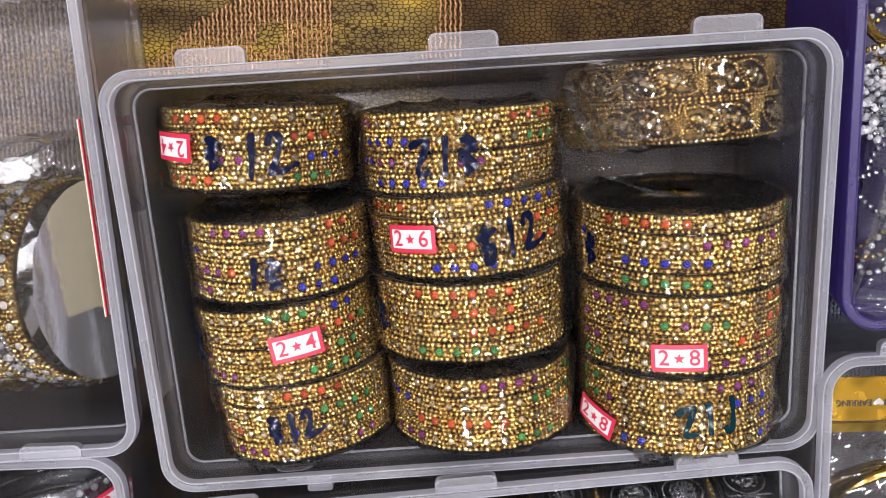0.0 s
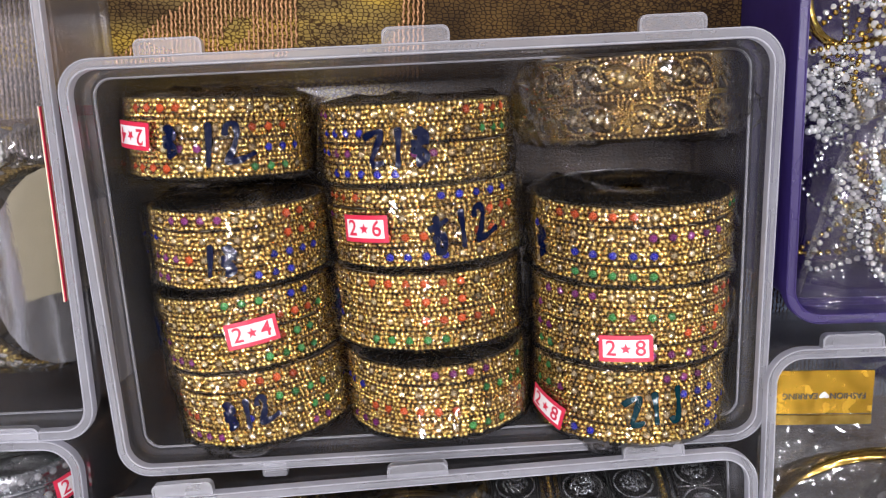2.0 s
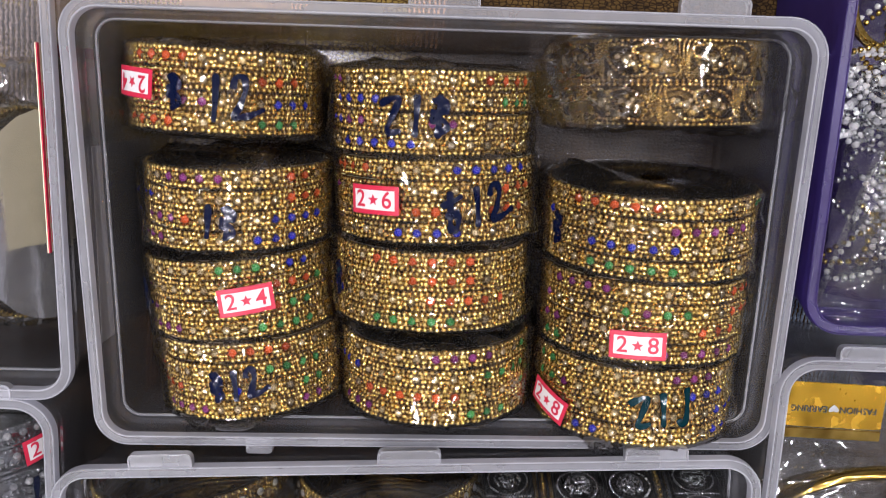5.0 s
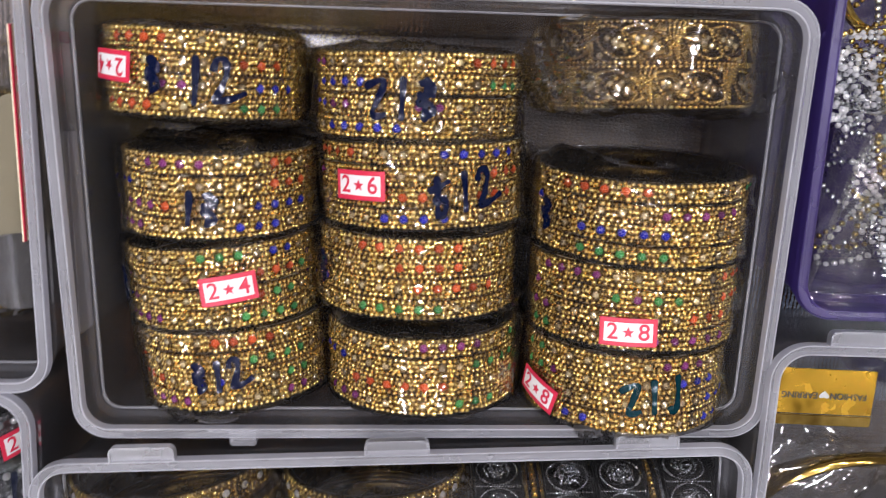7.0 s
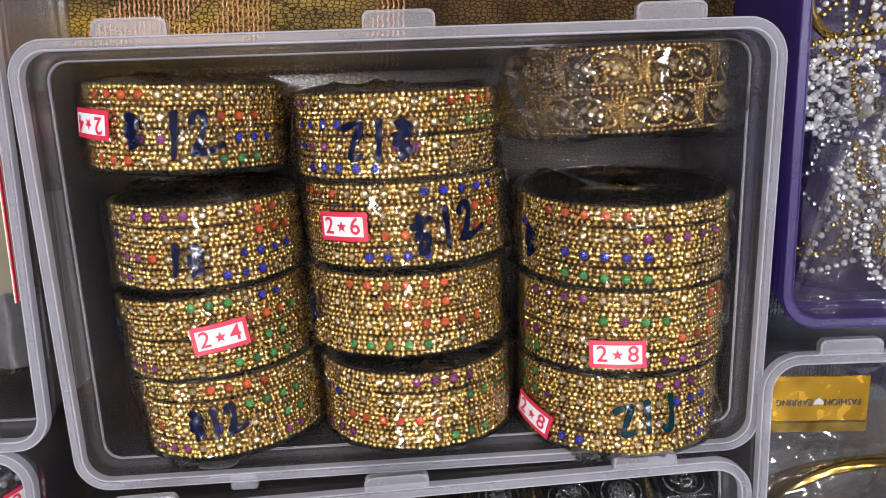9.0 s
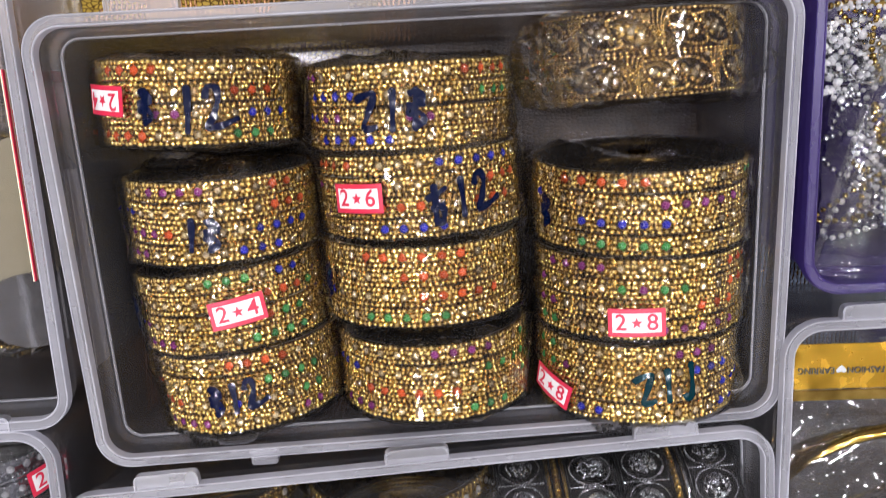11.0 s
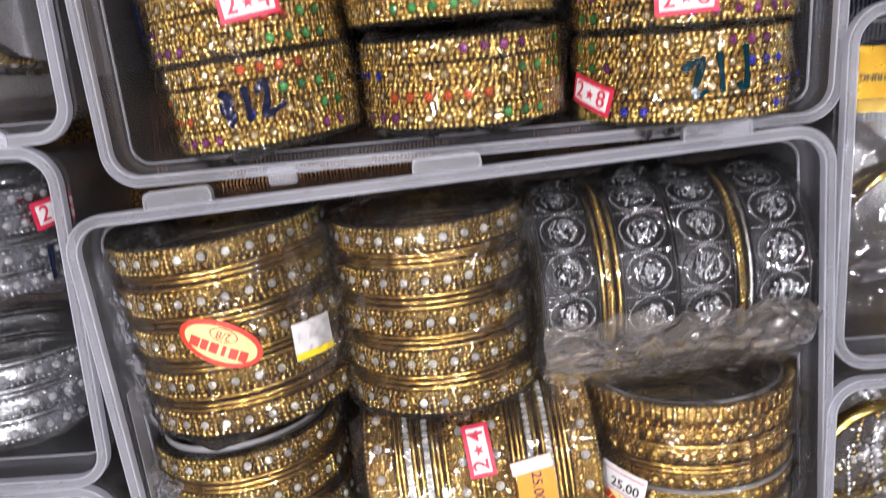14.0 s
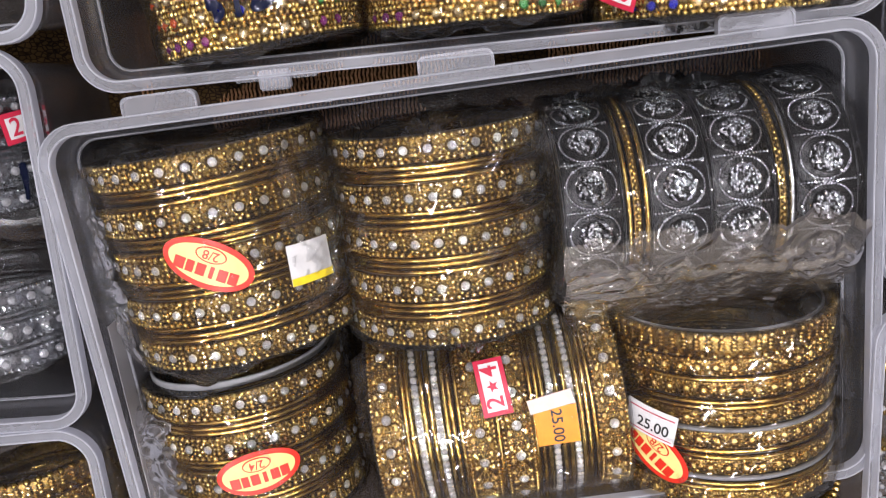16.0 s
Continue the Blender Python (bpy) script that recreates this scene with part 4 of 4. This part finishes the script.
flap(a, 0.0352, -45, -100, -0.028, 0.028, 0.010, 3)
flap(a, 0.0352, 40, 80, -0.02, 0.028, 0.005, 4)
flap(b, 0.0338, 35, 75, -0.01, 0.03, 0.004, 5)
flap(kada, 0.0335, 35, 85, -0.014, 0.014, 0.012, 6)
flap(kada, 0.0335, -30, -85, -0.014, 0.014, 0.006, 7)
flap(d, 0.0330, -30, -85, -0.02, 0.02, 0.010, 8)
flap(f, 0.0362, 45, 85, -0.025, 0.02, 0.006, 9)
flap(c, 0.0325, -8, -88, -0.043, 0.043, 0.0035, 10, CLOUDY, "cloudy_fold")
flap(c, 0.0332, -24, -84, -0.040, 0.041, 0.0040, 15, CLOUDY, "cloudy_fold")


def side_label(name, label, box_x, box_y, turn, w, side, y0, y1, z0, z1, mat, bars):
    """A paper label on a box's side wall; its lettering cannot be read and stands as bars."""
    ob = thing(name, label, "label", pose(box_x, box_y, 0, 0, 0, turn))
    x = side * w
    part("paper", box_bm(min(x, x + side * 0.0003), max(x, x + side * 0.0003), y0, y1, z0, z1), mat, ob)
    if bars:
        part("edge_stripe", box_bm(x + 0.00035, x + 0.0006, y0, y1, z1 - 0.0016, z1 - 0.0002), RED, ob)
        part("top_stripe", box_bm(x + 0.00035, x + 0.0006, y1 - 0.0035, y1, z0, z1 - 0.005), RED, ob)
        y = y0 + 0.003
        for k, h in enumerate((0.006, 0.0075, 0.0065, 0.008, 0.007, 0.0085, 0.007)):
            part("word_bar", box_bm(x + 0.00035, x + 0.0006, y, y + h * 0.72, z1 - 0.0105, z1 - 0.0028), RED, ob)
            y += h
    return ob


side_label("side_label", "cream paper label with red stripes on the box wall", -0.2135, -0.0445, 3.5, 0.1111 - 0.0082, 1, -0.033, 0.030, 0.022, 0.0655, CREAM, True)
side_label("inner_label", "grey paper strip inside the box wall", 0.0110, -0.0569, 3.55, 0.1111 - 0.0050, -1, -0.036, 0.026, 0.012, 0.0630, HAZE, False)
side_label("inner_label", "tan paper strip inside the box wall", 0.0140, -0.1980, 5.8, 0.11475 - 0.0050, -1, -0.058, 0.010, 0.012, 0.0630, HAZE, False)


def ring_flat(s, centre, r, tube, tilt, mat=0, n=48):
    """A plain hoop with its own tilt, as rx and ry degrees."""
    turn = Euler((radians(tilt[0]), radians(tilt[1]), 0)).to_matrix()
    verts = []
    for i in range(n):
        a = 2 * math.pi * i / n
        for k in range(6):
            b = 2 * math.pi * k / 6
            d = r + tube * math.cos(b)
            verts.append(Vector(centre) + turn @ Vector((d * math.cos(a), d * math.sin(a), tube * 1.8 * math.sin(b))))
    s.add([tuple(v) for v in verts], [(i * 6 + k, ((i + 1) % n) * 6 + k, ((i + 1) % n) * 6 + (k + 1) % 6, i * 6 + (k + 1) % 6) for i in range(n) for k in range(6)], mat)


def cluster(s, centre, radius, count, size, mats, seed, squash=0.35):
    rnd = random.Random(seed)
    for _ in range(count):
        a, d = rnd.uniform(0, 2 * math.pi), radius * math.sqrt(rnd.random())
        z = rnd.uniform(-1, 1) * radius * squash * (1 - (d / radius) ** 2)
        tv, tf = BEAD_V, BEAD_F
        s.add(np.array((centre[0] + d * math.cos(a), centre[1] + d * math.sin(a), centre[2] + z)) + size * rnd.uniform(0.6, 1.3) * tv, tf, rnd.choice(mats))


def film_bag(label, centre, size, turn, seed, mat=None, contents=None, group="clear bags"):
    """A clear bag lying in a box, standing on its floor, with jewellery inside."""
    ob = thing("jewellery_bag", label, "bag", pose(centre[0], centre[1], FLOOR, 0, 0, turn), group)
    s = Soup()
    crumple(s, (0, 0, size[2]), size, seed)
    child("bag", s.mesh("bag", [mat or BAG]), ob, "creased clear plastic bag")
    if contents:
        contents(ob)
    return ob


def sheet(parent, w, h, z, seed, name="bag_front", mat=None, wave=0.0015, m=None):
    n, k = 60, 70
    rnd = random.Random(seed)
    off = Vector((rnd.uniform(-9, 9), rnd.uniform(-9, 9), 0))
    verts = [((i / n - 0.5) * w, (j / k - 0.5) * h, z + wave * noise.noise(Vector((i * 0.11, j * 0.09, 0)) + off) - 0.006 * (2 * abs(i / n - 0.5)) ** 6) for j in range(k + 1) for i in range(n + 1)]
    lift = creases(np.array(verts), seed, 9, wave * 0.9, 0.16)
    verts = [(x, y, q + d) for (x, y, q), d in zip(verts, lift)]
    faces = [(j * (n + 1) + i, j * (n + 1) + i + 1, (j + 1) * (n + 1) + i + 1, (j + 1) * (n + 1) + i) for j in range(k) for i in range(n)]
    return child(name, mesh_of(name, verts, faces, [mat or BAG]), parent, "creased clear film", m)


def rosette(s, centre, R, rnd):
    """A round flower earring: petals of gold wire round a boss, edged with crystals."""
    c = np.array(centre)
    for k in range(9):
        q0 = 2 * math.pi * k / 9
        for i in range(16):
            q = 2 * math.pi * i / 16
            u, v = R * 0.62 + R * 0.30 * math.cos(q), R * 0.19 * math.sin(q)
            s.add(c + np.array((u * math.cos(q0) - v * math.sin(q0), u * math.sin(q0) + v * math.cos(q0), 0.002 + 0.001 * math.cos(q))) + 0.0009 * BEAD_V, BEAD_F, 0)
        s.add(c + np.array((R * 0.62 * math.cos(q0), R * 0.62 * math.sin(q0), 0.0015)) + 0.0022 * GEM_V * np.array((1, 1, 0.6)), GEM_F, 2)
    for rad, count, size, mat in ((0.28, 12, 0.0012, 0), (1.0, 44, 0.0013, 2), (1.1, 48, 0.0012, 1)):
        for i in range(count):
            q = 2 * math.pi * i / count
            s.add(c + np.array((R * rad * math.cos(q), R * rad * math.sin(q), rnd.uniform(-0.0006, 0.0006))) + size * rnd.uniform(0.8, 1.2) * BEAD_V, BEAD_F, mat)
    s.add(c + np.array((0, 0, 0.002)) + 0.003 * GEM_V * np.array((1, 1, 0.6)), GEM_F, 0)


def earring_bag(ob):
    s, rnd = Soup(), random.Random(8)
    rosette(s, (0.010, -0.006, 0.049), 0.019, rnd)
    child("flower_earring", s.mesh("flower_earring", [GOLD, SILVER, STONES["c"]]), ob, "gold flower earring edged with crystals")
    s = Soup()
    rosette(s, (0.006, 0.022, 0.043), 0.016, rnd)
    for k in range(8):
        strand(s, rnd, (-0.004, 0.0, 0.034), 0.026, 0.0012, (2, 1, 0)[k % 3])
    child("beaded_drop", s.mesh("beaded_drop", [GOLD, SILVER, STONES["c"]]), ob)
    sheet(ob, 0.062, 0.076, 0.0575, 12, wave=0.0030, m=pose(0.004, 0.0, 0, 0, 0, -6))
    part("bag_seam", box_bm(-0.0315, -0.0290, -0.038, 0.038, 0.0520, 0.0526, 0.0002), BAG, ob, "pale welded bag edge", pose(0.004, 0.0, 0, 0, 0, -6))
    part("bag_seam", box_bm(-0.0290, 0.0310, 0.0360, 0.0385, 0.0560, 0.0566, 0.0002), BAG, ob, "pale welded bag edge", pose(0.004, 0.0, 0, 0, 0, -6))


def strand(s, rnd, centre, reach, size, mat, rise=0.010):
    """A string of beads lying in loose loops."""
    c = Vector(centre)
    pts = [c + Vector((rnd.uniform(-1, 1) * reach, rnd.uniform(-1, 1) * reach, rnd.uniform(0, rise))) for _ in range(6)]
    line, travelled = smooth_line(pts, 40), 0.0
    for p, q in zip(line, line[1:]):
        travelled += (q - p).length
        if travelled > size * 1.9:
            travelled = 0.0
            s.add(np.array(q) + size * rnd.uniform(0.85, 1.1) * BEAD_V, BEAD_F, mat)


def chain_heap(ob):
    rnd = random.Random(5)
    s = Soup()
    ring_flat(s, (-0.014, 0.004, 0.040), 0.021, 0.0017, (14, 10))
    for k in range(14):
        strand(s, rnd, ((0.006, 0.008, 0.034) if k % 3 else (-0.014, -0.016, 0.032)), 0.024, (0.0011, 0.0015, 0.0009)[k % 3], (0, 1, 2, 2)[k % 4])
    rosette(s, (0.012, 0.010, 0.047), 0.015, rnd)
    child("beaded_chain", s.mesh("beaded_chain", [GOLD, SILVER, STONES["c"]]), ob, "tangled gold, silver and crystal bead strings")


film_bag("clear bag of gold hoop earrings with crystals", (0.1700, -0.0400), (0.030, 0.042, 0.023), -7, 61, contents=earring_bag)
film_bag("clear bag of white and gold beaded jewellery", (0.1690, 0.0330), (0.034, 0.034, 0.019), 5, 62, contents=chain_heap)
film_bag("clear bag of silver beaded earrings", (0.1530, -0.0020), (0.019, 0.010, 0.018), 5, 67, contents=lambda ob: child("beading", (lambda s: (cluster(s, (0, 0, 0.032), 0.015, 220, 0.0014, [0, 0, 1], 9), s.mesh("beading", [STONES["c"], SILVER]))[1])(Soup()), ob))


def plain_hoops(ob):
    s = Soup()
    ring_flat(s, (0.006, -0.016, 0.035), 0.031, 0.0014, (34, 4))
    ring_flat(s, (0.002, -0.020, 0.026), 0.031, 0.0014, (36, 2))
    child("gold_hoop", s.mesh("gold_hoop", [PLAIN_GOLD]), ob)
    sheet(ob, 0.070, 0.060, 0.0500, 14, m=pose(0, -0.016, 0))


film_bag("clear bags of plain gold hoops", (0.1640, -0.1360), (0.034, 0.044, 0.0235), 3, 63, contents=plain_hoops)
film_bag("clear bag of white and gold earrings", (0.1720, -0.2420), (0.036, 0.036, 0.023), 3, 64, contents=chain_heap)


def earring_card():
    """Gold card with upside-down lettering and a pale heart, a folded bright edge below."""
    ob = thing("earring_card", "shiny gold earring card with black lettering", "card", pose(0.1506, -0.1066, 0.0518, 0, 0, 1.5))
    part("card", box_bm(-0.0175, 0.0175, -0.0055, 0.0105, 0.0, 0.0006, 0.0002), CARD_GOLD, ob)
    fold = part("folded_edge", box_bm(-0.0175, 0.0175, -0.0095, -0.0058, 0.0, 0.0010, 0.0003), PLAIN_GOLD, ob, "bright folded gold edge")
    for body, du in (("FASHION", 0.0085), ("EARRING", -0.0085)):
        pts, faces = text_flat(body, 0.0031)
        child("lettering", mesh_of("lettering", [(-u + du, -v + 0.0012, 0.0008) for u, v in pts], faces, [BLACK], smooth=False), ob)
    pts = [(0.0018 * math.sin(t) ** 3, -0.0001 * (13 * math.cos(t) - 5 * math.cos(2 * t) - 2 * math.cos(3 * t))) for t in [2 * math.pi * k / 28 for k in range(28)]]
    child("heart", mesh_of("heart", [(u, v + 0.0014, 0.0008) for u, v in pts], [tuple(range(28))], [STONES["c"]], smooth=False), ob)


earring_card()
knot = film_bag("knotted top of a clear bag with white glare", (-0.1380, -0.0250), (0.024, 0.012, 0.027), 10, 65)
# Glare on the film, put in as a small crumpled white-painted shape.
tuft = Soup()
crumple(tuft, (0.0, 0.0, 0.051), (0.009, 0.005, 0.004), 66, 0.8)
child("white_knot", tuft.mesh("white_knot", [WHITE]), knot)

end = Soup()
rnd = random.Random(77)
disc = [(0.0, -0.0285, 0.0)]
for k in range(1, 5):
    for i in range(26):
        q, r = 2 * math.pi * i / 26, 0.0084 * k
        disc.append((r * math.sin(q), -0.0290 + 0.0012 * noise.noise(Vector((r * 60 * math.sin(q), 3, r * 60 * math.cos(q)))) + rnd.uniform(-0.0003, 0.0003), r * math.cos(q)))
faces = [(0, 1 + i, 1 + (i + 1) % 26) for i in range(26)]
for k in range(3):
    faces += [(1 + k * 26 + i, 1 + (k + 1) * 26 + i, 1 + (k + 1) * 26 + (i + 1) % 26, 1 + k * 26 + (i + 1) % 26) for i in range(26)]
end.add(disc, faces)
child("bag_end", end.mesh("bag_end", [MILK]), hoop, "milky film across the opening")

for holder, R, v in ((f, 0.0362, 0.0275), (d, 0.0328, 0.0262)):
    liner = Soup()
    band(liner, R - 0.0036, 0.0022, 0.0009)
    child("liner", liner.mesh("liner", [LINER]), holder, "white plastic liner ring", pose(0, v - 0.0005, 0))
child("bangle", ring_meshes("crown", 0.0366)[0], f, m=pose(0.0015, -0.0325, -0.0005, 5, 0, -6))
